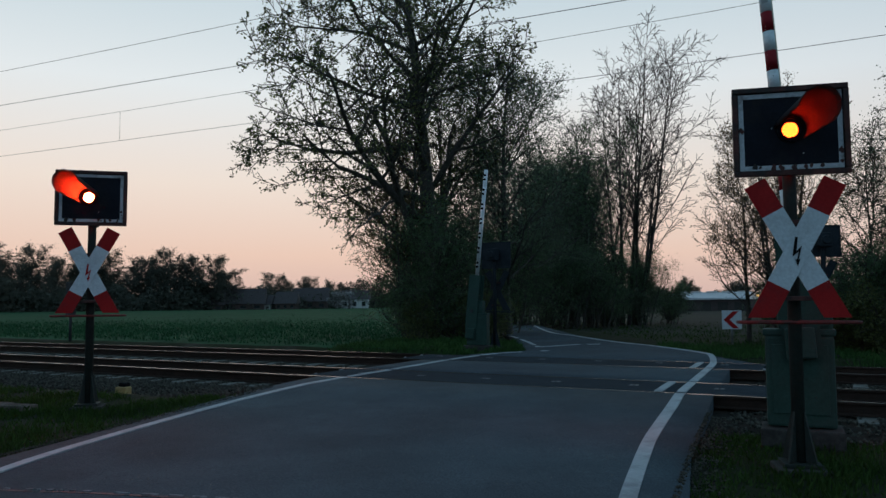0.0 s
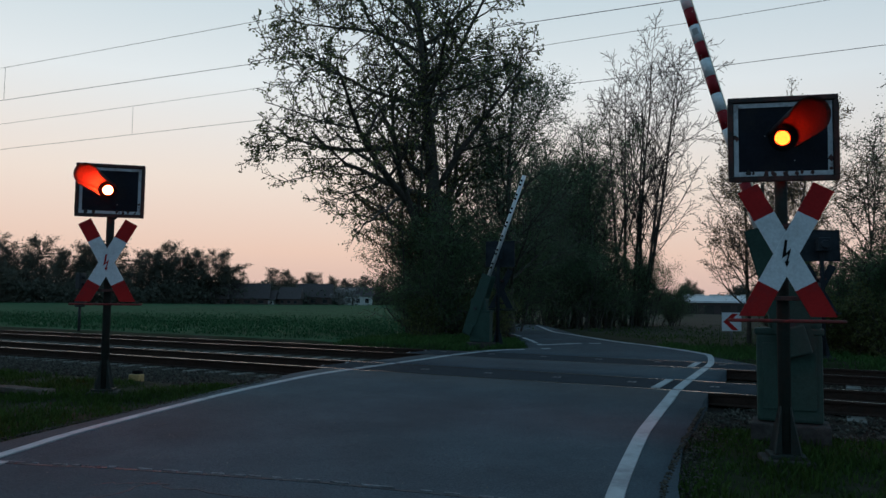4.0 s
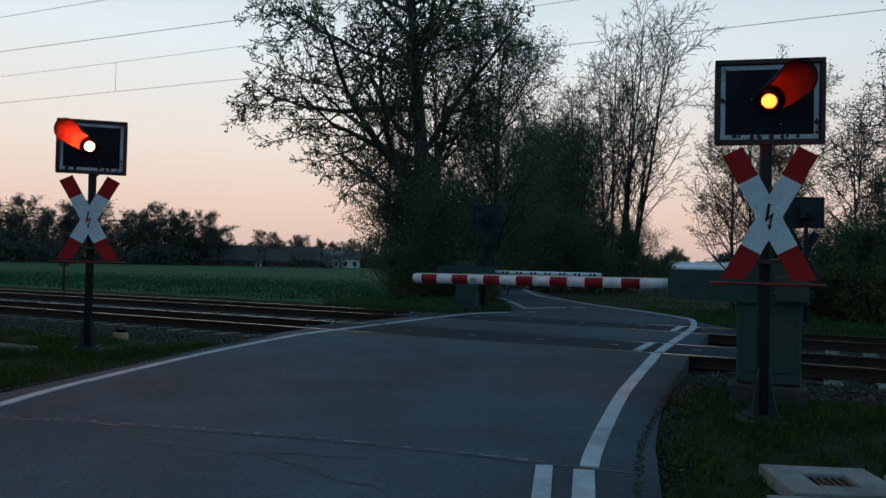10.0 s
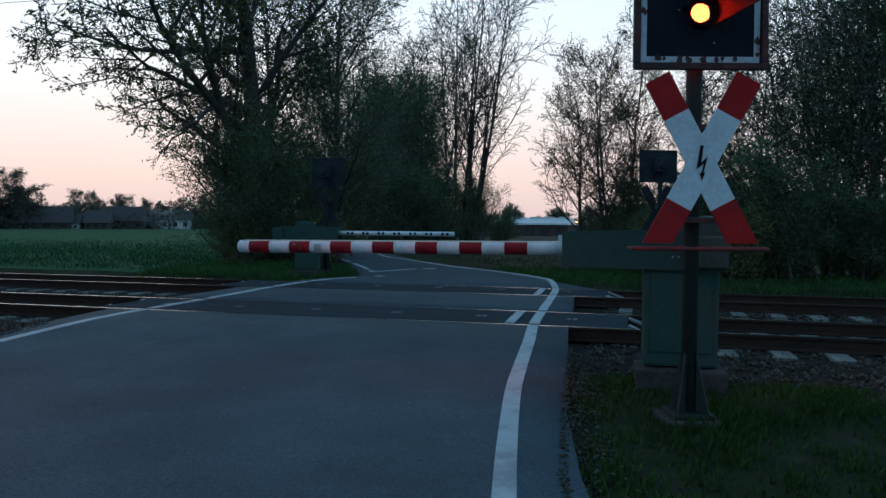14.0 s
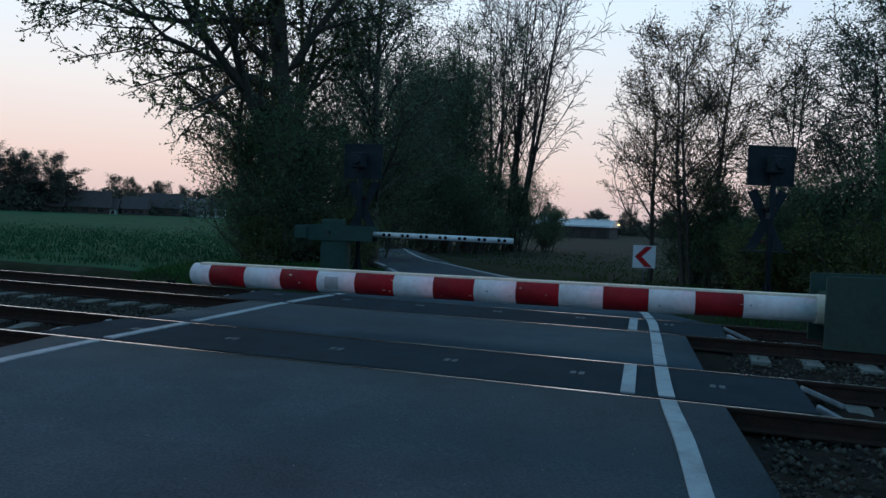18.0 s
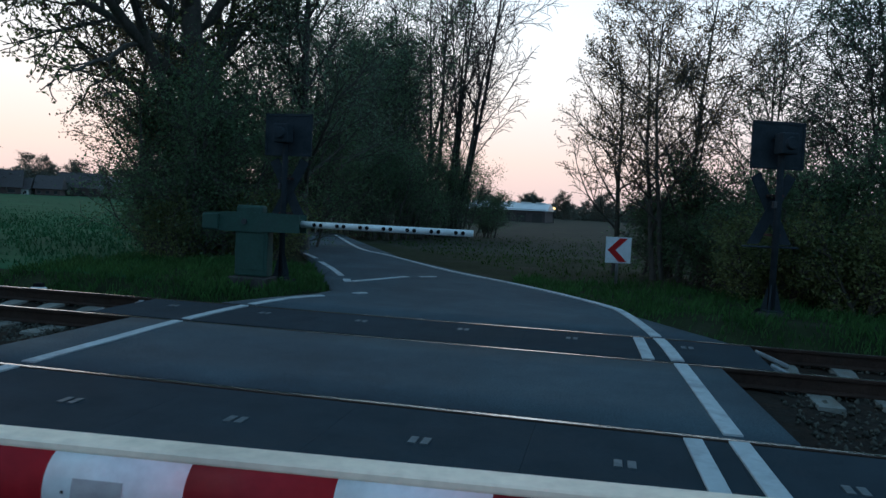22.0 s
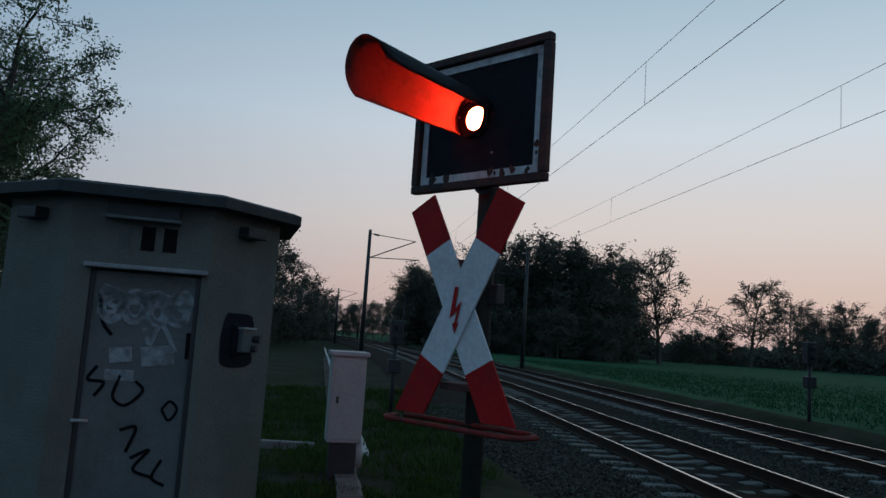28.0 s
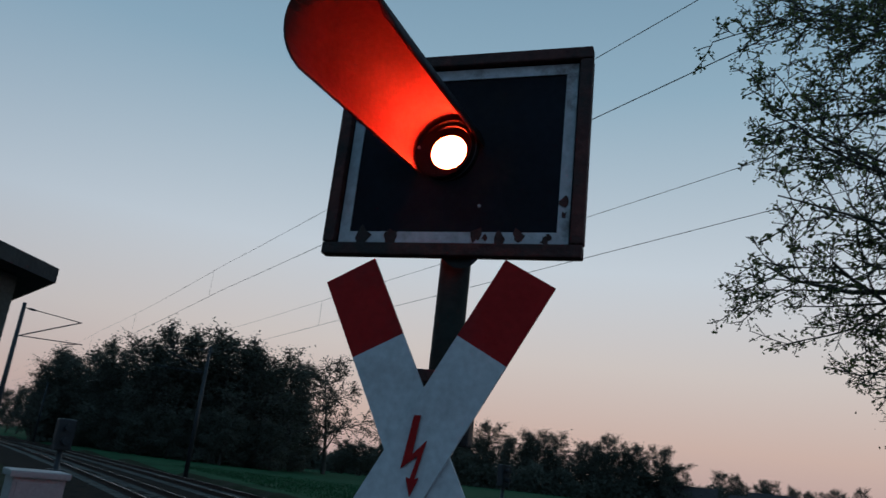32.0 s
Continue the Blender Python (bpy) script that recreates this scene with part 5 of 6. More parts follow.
kerb = thing("kerb_stone", pose(-15.7, -5.72, ground_z(-15.7, -5.72) + 0.05, 0, 0, 88), "weathered concrete kerb stone lying in the grass", "kerb stone")
part("stone", one(box, (0, 0, 0), (1.15, 0.16, 0.14), 0.02), M["concrete"], kerb)
part("joint", one(box, (0.05, 0, 0), (0.012, 0.164, 0.142), 0.0), M["darkgrey"], kerb)
white_cabinet()
trough()
white_duct()
small_signal(-24.3, 8.25, -0.55, 2.15, 100, "dark colour-light signal on a post beside the far track")
small_signal(-22.5, -3.76, -0.55, 1.95, 100, "dark colour-light signal on a post beside the near track")
marker(-8.45, -2.35, -0.19, "yellow", "small yellow track magnet in the ballast")
marker(-9.8, 6.5, -0.26, "white", "small white marker beside the far track")
drain()


# ---------------------------------------------------------------- overhead line
def mast(x, y, side, label):
    """A lattice-free tubular mast with a cantilever that reaches over the track (side: +1 towards +y)."""
    th = thing("catenary_mast", pose(x, y, -0.6), label, "mast", "catenary masts")
    part("mast_tube", one(cyl, (0, 0, -0.3), (0, 0, 8.75), 0.16, 0.10, 12), M["dark"], th, "", True)
    s = side
    part("top_tube", pipe([(0, 0, 8.5), (0, 2.9 * s, 8.2)], 0.025, 8), M["dark"], th)
    part("strut", pipe([(0, 0, 6.9), (0, 3.0 * s, 8.2)], 0.035, 8), M["dark"], th)
    part("registration_arm", pipe([(0, 0, 6.95), (0, 3.3 * s, 7.0)], 0.028, 8), M["dark"], th)
    part("insulator", one(cyl, (0, 0.25 * s, 8.47), (0, 0.6 * s, 8.43), 0.06, n=10), M["dark"], th)
    part("steady_arm", pipe([(0, 3.2 * s, 7.0), (0, 2.4 * s, 6.85)], 0.018, 6), M["dark"], th)


for mx, my, sd in ((-52, -5.0, 1), (-57, 6.4, -1), (-124, -10.2, 1), (-128, 0.6, -1), (-190, -18.5, 1), (-195, -8, -1), (16, -3.2, 1), (14, 8.9, -1)):
    mast(mx, my, sd, "dark catenary mast with a cantilever over the track")


def catenary(yc, z0, slope, gap, label):
    """Contact and messenger wire of one track with droppers."""
    th = thing("overhead_line", pose(0, 0, 0), label, "overhead line", "overhead lines")
    xs = list(np.linspace(-200, 60, 131))
    h = lambda x: z0 - slope * min(0, max(x, -30)) + (0 if x > -30 else 0)
    g = lambda x: gap + 0.35 * (((x + 20) / 36) ** 2 if -56 < x < 16 else 1.0)
    part("contact_wire", pipe([(x, yc + bend(x), h(x)) for x in xs], 0.0065, 5), M["wire"], th)
    part("messenger_wire", pipe([(x, yc + bend(x), h(x) + g(x)) for x in xs], 0.0055, 5), M["wire"], th)
    for x in (-59.4, -45.4, -31.4, -17.4):
        part("dropper", pipe([(x, yc + bend(x), h(x)), (x, yc + bend(x), h(x) + g(x))], 0.005, 4), M["wire"], th)


catenary(0.75, 6.03, 0.020, 0.88, "contact and messenger wire with droppers over the near track")
catenary(4.83, 6.12, 0.009, 0.90, "contact and messenger wire with droppers over the far track")


# ---------------------------------------------------------------- trees
def branch(rng, p, d, L, r, lev, c, out, tips):
    """Grow one limb and its children; out takes (points, radii), tips the last twigs."""
    n = max(3, min(9, int(L / c["seg"])))
    pts, dd = [p], d
    for i in range(n):
        w = c["wander"] * (1.0 if lev else c.get("trunk_wander", 0.4))
        dd = (dd + Vector((rng.gauss(0, w), rng.gauss(0, w), rng.gauss(0, w * 0.6) + c["rise"][min(lev, len(c["rise"]) - 1)]))).normalized()
        pts.append(pts[-1] + dd * (L / n))
    r1 = max(c["thin"], r * c.get("taper", 0.35))
    out.append((pts, [max(c["thin"], r + (r1 - r) * (i / n) ** 0.8) for i in range(n + 1)], lev))
    if lev >= c["levels"]:
        tips.append(pts)
        return
    if lev >= 3:
        rng = random.Random(len(out))
    kids = c["kids"][lev]
    az = rng.uniform(0, 6.28)
    for k in range(kids):
        t = c["start"][lev] + (1 - c["start"][lev]) * (k + rng.uniform(0.1, 0.9)) / kids
        f = t * n
        i = min(n - 1, int(f))
        q = pts[i].lerp(pts[i + 1], f - i)
        tan = (pts[i + 1] - pts[i]).normalized()
        az += 2.4 + rng.uniform(-0.5, 0.5)
        side = tan.orthogonal().normalized()
        side = Matrix.Rotation(az, 3, tan) @ side
        ang = radians(c["angle"][lev] + rng.uniform(-14, 14))
        cd = (tan * math.cos(ang) + side * math.sin(ang)).normalized()
        if "pull" in c and lev == 0:
            cd = (cd + Vector(c["pull"]) * 0.35).normalized()
        cl = L * c["ratio"][lev] * (1.15 - c.get("fall", 0.55) * t) * rng.uniform(0.75, 1.2)
        ri = r + (r1 - r) * t
        branch(rng, q, cd, cl, max(c["thin"], ri * c.get("thick", 0.55)), lev + 1, c, out, tips)


def tubes(name, limbs, material, sides=(7, 6, 4, 3, 3, 3)):
    V, F = [], []
    for pts, rs, lev in limbs:
        s = sides[lev]
        base = len(V)
        for i, p in enumerate(pts):
            d = (pts[min(i + 1, len(pts) - 1)] - pts[max(i - 1, 0)]).normalized()
            a = d.orthogonal().normalized()
            b = d.cross(a)
            for j in range(s):
                t = 6.2832 * j / s
                V.append(p + (a * math.cos(t) + b * math.sin(t)) * rs[i])
        for i in range(len(pts) - 1):
            for j in range(s):
                q, w = base + i * s + j, base + i * s + (j + 1) % s
                F.append((q, w, w + s, q + s))
    return indexed(name, [tuple(v) for v in V], F, material)


def leaves(name, centres, spread, size, material, seed, flat=0.3):
    """Small folded leaf shapes scattered round points; centres is (n, 3)."""
    rng = np.random.RandomState(seed)
    C = np.asarray(centres, float)
    n = len(C)
    C = C + rng.normal(0, spread, (n, 3))
    a = rng.normal(0, 1, (n, 3))
    a[:, 2] *= 0.8
    a /= np.linalg.norm(a, axis=1)[:, None] + 1e-9
    b = np.cross(a, rng.normal(0, 1, (n, 3)))
    b /= np.linalg.norm(b, axis=1)[:, None] + 1e-9
    s = size * rng.uniform(0.55, 1.35, (n, 1))
    u, v = a * s, b * s * 0.62
    return soup(name, np.stack([C - u, C - u * 0.1 + v, C + u, C - u * 0.1 - v], 1).reshape(-1, 3), 4, material)


def along(tips, per, rng):
    out = []
    for pts in tips:
        for _ in range(per):
            f = rng.uniform(0.15, 1.0) ** 0.7 * (len(pts) - 1)
            i = min(len(pts) - 2, int(f))
            out.append(tuple(pts[i].lerp(pts[i + 1], f - i)))
    return out


def tree_meshes(seed, c, bark, leafmat, per, size, spread, ivy=0):
    rng = random.Random(seed)
    limbs, tips = [], []
    for s in range(c.get("stems", 1)):
        o = Vector((rng.uniform(-1, 1), rng.uniform(-1, 1), 0)) * c.get("base_spread", 0)
        d = (Vector((rng.uniform(-1, 1), rng.uniform(-1, 1), 0)) * c.get("splay", 0.03) + Vector((*c.get("lean", (0, 0)), 1))).normalized()
        branch(rng, o + Vector((0, 0, -0.3)), d, c["height"] * rng.uniform(0.85, 1.08), c["radius"] * rng.uniform(0.8, 1.1), 0, c, limbs, tips)
    wood = tubes("trunk", [b for b in limbs if b[2] <= 1], bark)
    twigs = tubes("limbwork", [b for b in limbs if b[2] > 1], bark)
    pts = along(tips, per, rng) if per else []
    if ivy:
        st = limbs[0][0]
        for _ in range(ivy):
            f = (rng.random() ** 1.6) * (len(st) - 1) * c.get("ivy_top", 0.45)
            i = int(f)
            q = st[i].lerp(st[i + 1], f - i)
            a = rng.uniform(0, 6.28)
            k = c["radius"] * rng.uniform(0.9, 1.7)
            pts.append((q.x + k * math.cos(a), q.y + k * math.sin(a), q.z))
    crown = leaves("crown", pts, spread, size, leafmat, seed) if pts else None
    return wood, twigs, crown


def tree(m, meshes, label, group="", category="tree", name="tree"):
    th = thing(name, m, label, category, group)
    part("trunk", meshes[0], None, th)
    part("limbwork", meshes[1], None, th)
    if meshes[2]:
        part("crown", meshes[2], None, th)
    return th


OAK = dict(height=16.5, radius=0.50, levels=4, kids=(24, 9, 6, 5), start=(0.22, 0.22, 0.2, 0.15), angle=(64, 44, 46, 48), ratio=(0.50, 0.42, 0.40, 0.40), wander=0.16, trunk_wander=0.14,
           rise=(0.02, 0.03, 0.03, 0.02, -0.03), seg=0.5, thin=0.015, fall=0.35, thick=0.53, taper=0.22, ivy_top=0.42, pull=(-0.9, -0.3, 0.05))
LIGHT = dict(height=12.0, radius=0.20, levels=3, kids=(20, 8, 6), start=(0.14, 0.15, 0.1), angle=(48, 42, 44), ratio=(0.38, 0.45, 0.42), wander=0.12, rise=(0.03, 0.05, 0.03, 0.0), seg=0.45, thin=0.010, thick=0.5, taper=0.15)
THICK = dict(height=11.0, radius=0.13, levels=3, kids=(15, 7, 5), start=(0.08, 0.1, 0.1), angle=(42, 42, 45), ratio=(0.34, 0.45, 0.42), wander=0.12, rise=(0.03, 0.05, 0.02, 0.0), seg=0.45, thin=0.012, thick=0.5, taper=0.2, stems=4, base_spread=0.8, splay=0.14)
BIRCH = dict(height=17.0, radius=0.16, levels=3, kids=(17, 6, 5), start=(0.26, 0.12, 0.1), angle=(36, 36, 42), ratio=(0.27, 0.46, 0.5), wander=0.05, trunk_wander=0.6, rise=(0.02, 0.04, -0.02, -0.08), seg=0.5, thin=0.015, thick=0.42, taper=0.12, stems=7, base_spread=1.0, splay=0.20, lean=(0.15, 0))
POLLARD = dict(height=6.6, radius=0.10, levels=3, kids=(15, 9, 6), start=(0.2, 0.15, 0.1), angle=(46, 42, 42), ratio=(0.40, 0.45, 0.42), wander=0.13, rise=(0.03, 0.05, 0.04, 0.0), seg=0.4, thin=0.008, thick=0.5, taper=0.18, stems=1)
BUSH = dict(height=3.6, radius=0.05, levels=3, kids=(7, 6, 5), start=(0.08, 0.1, 0.1), angle=(42, 44, 46), ratio=(0.45, 0.5, 0.45), wander=0.16, rise=(0.03, 0.04, 0.02, 0.0), seg=0.3, thin=0.007, thick=0.55, taper=0.25, stems=8, base_spread=0.7, splay=0.45)
FAR = dict(height=14.0, radius=0.30, levels=3, kids=(17, 8, 5), start=(0.12, 0.15, 0.1), angle=(54, 46, 46), ratio=(0.40, 0.46, 0.45), wander=0.14, rise=(0.03, 0.04, 0.02, 0), seg=0.9, thin=0.05, thick=0.5, taper=0.2)

oak = tree(pose(-11.95, 14.5, -0.15), tree_meshes(9, OAK, M["bark"], M["leaf"], 5, 0.060, 0.07, ivy=3600), "tall oak with opening leaves and an ivy-clad trunk", "trees by the lane")
light = tree_meshes(21, LIGHT, M["bark"], M["leafcool"], 18, 0.040, 0.18)
tree(pose(-11.2, 20.0, -0.2), light, "slender tree with small grey-green spring leaves behind the oak", "trees by the lane")
tree(pose(-9.9, 17.4, -0.2, 0, 0, 250), light, "slender tree with small grey-green spring leaves behind the oak", "trees by the lane")
tree(pose(-13.6, 18.5, -0.2, 0, 0, 130), light, "slender tree with small grey-green spring leaves behind the oak", "trees by the lane")
rust = tree_meshes(27, dict(LIGHT, height=8.5, kids=(18, 7, 6), lean=(-0.22, 0), radius=0.12), M["bark"], M["leafred"], 20, 0.038, 0.12)
tree(pose(-12.8, 14.3, -0.15), rust, "small tree with young bronze leaves beside the oak", "trees by the lane")
thick = tree_meshes(31, THICK, M["bark"], M["leafdark"], 11, 0.042, 0.22)
thick2 = tree_meshes(32, dict(THICK, height=9.4), M["bark"], M["leafdark"], 10, 0.042, 0.22)
for k, (x, y) in enumerate(((-13.4, 33.0), (-12.3, 31.8), (-14.8, 36.0), (-15.6, 40.0), (-13.0, 36.5), (-17.0, 45.0), (-15.4, 30.8))):
    tree(pose(x, y, -0.3, 0, 0, 73 * k), thick if k % 2 else thick2, "dense dark-leaved tree in the thicket along the lane", "thicket trees")
birch = tree_meshes(41, BIRCH, M["birch"], None, 0, 0, 0)
tree(pose(-10.3, 38.5, -0.3), birch, "clump of tall bare birch-like stems with drooping twigs", "bare trees")
birch2 = tree_meshes(43, dict(BIRCH, height=14.0, stems=5, lean=(0.0, 0), kids=(12, 6, 4)), M["birch"], None, 0, 0, 0)
tree(pose(-13.0, 39.0, -0.3), birch2, "clump of bare grey stems beside the birches", "bare trees")
pol = tree_meshes(51, POLLARD, M["bark"], M["leafred"], 3, 0.028, 0.06)
tree(pose(-0.85, 17.0, -0.1), pol, "young tree with bare branches and few unfolding leaves", "trees by the bend")
pol2 = tree_meshes(52, dict(POLLARD, height=6.8, stems=3, base_spread=0.3, splay=0.15), M["bark"], M["leafred"], 9, 0.027, 0.08)
tree(pose(0.35, 15.8, -0.1), pol2, "young tree with bronze spring leaves beside the hedge", "trees by the bend")
weep = tree_meshes(53, dict(LIGHT, height=6.2, radius=0.07, stems=2, base_spread=0.5, splay=0.12, rise=(0.03, 0.05, -0.03, -0.10), kids=(16, 8, 5)), M["bark"], M["leafcool"], 9, 0.027, 0.12)
leafy = tree_meshes(54, dict(THICK, height=9.4, stems=3, radius=0.10), M["bark"], M["leafcool"], 13, 0.032, 0.17)
for x, y, a in ((5.7, 15.6, 20), (6.6, 14.4, 310), (8.3, 14.0, 220), (7.4, 15.6, 140), (9.2, 16.0, 260), (11.5, 15.0, 80), (13.5, 16.5, 200)):
    tree(pose(x, y, -0.1, 0, 0, a), leafy, "dense leafy tree in the hedgerow by the crossing", "hedgerow trees")
for x, y, a in ((3.0, 16.8, 10), (4.9, 15.2, 140)):
    tree(pose(x, y, -0.1, 0, 0, a), weep, "leafy drooping tree in the hedgerow by the crossing", "hedgerow trees")
bush = tree_meshes(61, dict(BUSH, height=2.5), M["bark"], M["leafdark"], 8, 0.030, 0.14)
bush2 = tree_meshes(62, dict(BUSH, height=1.8), M["bark"], M["leaf"], 12, 0.028, 0.12)
tall = tree_meshes(63, dict(BUSH, height=4.4, radius=0.06, splay=0.28), M["bark"], M["leafdark"], 8, 0.036, 0.20)
rngp = random.Random(7)
for x, y, ms in ((-11.9, 13.8, tall), (-10.7, 13.6, tall), (-11.6, 15.8, tall), (-10.2, 14.2, bush2), (-11.6, 12.9, bush), (-10.9, 12.7, bush2), (-12.0, 14.9, tall),
                 (-10.8, 18.5, tall), (-11.2, 30.0, tall), (-10.8, 32.5, tall), (-10.2, 34.0, bush), (-12.6, 30.2, tall), (-14.2, 30.4, tall), (-16.2, 30.0, tall), (-9.3, 38.4, tall), (-10.6, 40.0, tall), (-8.3, 41.0, bush), (-11.6, 37.6, tall)):
    tree(pose(x, y, -0.15, 0, 0, rngp.uniform(0, 360)), ms, "dense dark undergrowth shrub at the foot of the trees", "undergrowth shrubs", "shrub", "shrub")
for x, y, ms in ((1.4, 14.9, bush), (2.2, 13.9, bush), (2.9, 13.0, bush), (4.0, 12.4, bush), (5.3, 12.2, bush), (6.8, 12.0, bush), (8.4, 11.8, bush), (10.2, 11.6, bush), (1.6, 15.4, bush), (3.4, 14.6, bush), (0.4, 17.0, bush), (2.4, 12.4, bush2), (3.4, 11.4, bush2), (5.0, 11.0, bush), (12.5, 12.0, bush), (7.5, 13.5, bush)):
    hedge = tree(pose(x, y, -0.1, 0, 0, rngp.uniform(0, 360)), ms, "dark hedge shrub beside the crossing", "hedge shrubs", "shrub", "shrub")
    hedge.scale = (rngp.uniform(0.9, 1.2), rngp.uniform(0.9, 1.2), rngp.uniform(0.7, 1.35))
# behind the hut
hutoak = tree_meshes(71, dict(OAK, height=10.6, radius=0.3, kids=(20, 7, 5, 4), ratio=(0.34, 0.45, 0.42, 0.42), start=(0.12, 0.15, 0.15, 0.1), pull=(0, 0, 0)), M["bark"], M["leafdark"], 12, 0.055, 0.16)
for x, y, a in ((-28.0, -17.6, 20), (-33.0, -19.6, 200), (-24.0, -19.0, 110), (-40.0, -24.5, 300), (-21.0, -21.5, 60), (-30.0, -23.5, 160)):
    tree(pose(x, y, -0.5, 0, 0, a), hutoak, "broad leafy tree on the meadow behind the hut", "meadow trees")

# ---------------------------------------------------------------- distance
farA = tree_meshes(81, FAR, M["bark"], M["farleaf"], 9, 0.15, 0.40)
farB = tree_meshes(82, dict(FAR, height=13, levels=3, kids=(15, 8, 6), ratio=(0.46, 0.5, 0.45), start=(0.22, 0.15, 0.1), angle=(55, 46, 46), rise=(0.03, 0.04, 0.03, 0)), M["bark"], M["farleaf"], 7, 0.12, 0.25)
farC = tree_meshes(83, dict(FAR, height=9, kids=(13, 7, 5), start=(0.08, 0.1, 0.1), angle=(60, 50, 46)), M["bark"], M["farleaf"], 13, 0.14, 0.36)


def far_tree(angle, dist, h, ms, base, label="distant tree on the skyline beyond the field"):
    """angle: from due west, in degrees towards the north, seen from beside the crossing."""
    a = radians(angle)
    x, y = -2 - dist * math.cos(a), -4 + dist * math.sin(a)
    t = tree(pose(x, y, -0.9, 0, 0, rngp.uniform(0, 360)), ms, label, "distant trees")
    k = 0.92 * h / base
    t.scale = (k * rngp.uniform(1.05, 1.5), k * rngp.uniform(1.05, 1.5), k * rngp.uniform(0.88, 1.08))
    return t


for a, d, h in ((2.6, 150, 12), (4.3, 128, 13), (6.0, 118, 14.5), (7.8, 112, 15), (9.6, 110, 16), (11.4, 112, 16.5), (13.0, 108, 17), (14.8, 112, 16.5), (16.4, 110, 16), (17.8, 116, 14)):
    far_tree(a, d, h, farA, 14.6)
    far_tree(a + 0.9, d + 14, h * 0.9, farA, 14.6)
    far_tree(a + 0.4, d + 6, h * 0.7, farA, 14.6)
    far_tree(a - 0.5, d + 3, h * 0.78, farA, 14.6)
    far_tree(a + 0.5, d - 7, h * 0.45, farC, 9.5)
for a in np.arange(2.2, 18.2, 0.55):
    far_tree(float(a) + rngp.uniform(-0.2, 0.2), 122 + rngp.uniform(0, 14), rngp.uniform(9.5, 15) * (0.8 + 0.25 * math.sin(a * 0.18)), farA, 14.6)
for a in np.arange(30.5, 46, 0.8):
    far_tree(float(a) + rngp.uniform(-0.3, 0.3), 224 + rngp.uniform(0, 14), rngp.uniform(11, 15), farA, 14.6)
for a in np.arange(44, 62, 0.75):
    far_tree(float(a) + rngp.uniform(-0.3, 0.3), 262 + rngp.uniform(0, 16), rngp.uniform(7.5, 11.5), farC, 9.5)
for a in np.arange(62, 106, 1.1):
    far_tree(float(a) + rngp.uniform(-0.4, 0.4), 205 + rngp.uniform(0, 30), rngp.uniform(5.5, 8.0), farC, 9.5)
blossom = tree_meshes(84, dict(FAR, height=5, kids=(10, 6, 5), start=(0.1, 0.1, 0.1)), M["bark"], M["blossom"], 5, 0.13, 0.3)
for a, d, h in ((54.0, 222, 5.6), (55.1, 221, 4.8)):
    far_tree(a, d, h, blossom, 5.2, "distant fruit tree in pale blossom before the farm")
far_tree(20.8, 122, 17, farB, 13.6, "distant round tree with open bare crown")
for a, d, h, ms in ((22.3, 150, 8, farC), (23.6, 150, 8, farC), (27.0, 165, 17, farB), (25.4, 170, 9, farC), (29.6, 190, 15, farB), (31.2, 200, 15, farA), (33.0, 205, 15.5, farA), (34.6, 215, 14.5, farA), (36.3, 215, 15, farA), (38.0, 215, 16, farA), (39.8, 220, 15.5, farA), (41.4, 220, 16, farA), (43.0, 225, 16.5, farA), (44.8, 225, 15.5, farA), (46.3, 230, 13, farB), (47.6, 240, 8, farC), (49.1, 240, 11.5, farA), (50.2, 245, 10, farA), (51.8, 250, 10, farB), (53.0, 255, 7, farC), (54.6, 255, 9.5, farB), (56.0, 255, 9, farA), (57.6, 260, 10, farA), (59.5, 260, 9, farC)):
    far_tree(a, d, h, ms, {id(farA): 14.6, id(farB): 13.6, id(farC): 9.5}[id(ms)])
for a, d, h in ((63, 250, 8), (66, 240, 9), (69, 250, 8), (78.5, 210, 8), (81, 215, 9), (84, 215, 8), (87, 200, 9), (90, 190, 9), (94, 180, 9), (98, 170, 10), (103, 160, 10)):
    far_tree(a, d, h, farC, 9.5)
for a, d, h in ((-5.0, 130, 11), (-6.3, 108, 11.5), (-7.8, 96, 12), (-9.4, 88, 12.5), (-11.2, 82, 12), (-4.0, 160, 10)):
    far_tree(a, d, h, farA, 14.6, "distant tree along the railway")
    far_tree(a - 0.7, d - 8, h * 0.5, farC, 9.5, "distant tree along the railway")
for a in np.arange(-4.2, 3.0, 0.6):
    far_tree(float(a), 185 + rngp.uniform(0, 30), rngp.uniform(8, 11), farA, 14.6, "distant tree along the railway")
for a in range(-80, -12, 6):
    far_tree(a, 150 + 20 * math.sin(a), 13, farA, 14.6, "distant tree beyond the meadow")
for a in range(110, 280, 9):
    far_tree(a, 170 + 20 * math.sin(a), 13, farA, 14.6, "distant tree beyond the meadow")

rngn = np.random.RandomState(12)


def far_hedge(name, a0, a1, d0, d1, h0, h1, n, label):
    """A low belt of scrub on the skyline."""
    t = rngn.rand(n)
    a = np.radians(a0 + (a1 - a0) * t)
    d = d0 + (d1 - d0) * t + rngn.normal(0, 3, n)
    hh = (h0 + (h1 - h0) * t) * (0.72 + 0.25 * np.sin(t * 57) * np.sin(t * 23 + 1) + 0.14 * np.sin(t * 211 + 2) * np.sin(t * 97))
    z = -1.6 + rngn.rand(n) ** 1.25 * (hh + 0.4)
    C = np.stack([-2 - d * np.cos(a), -4 + d * np.sin(a), z], 1)
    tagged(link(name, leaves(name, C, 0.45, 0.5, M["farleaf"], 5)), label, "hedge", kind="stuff")


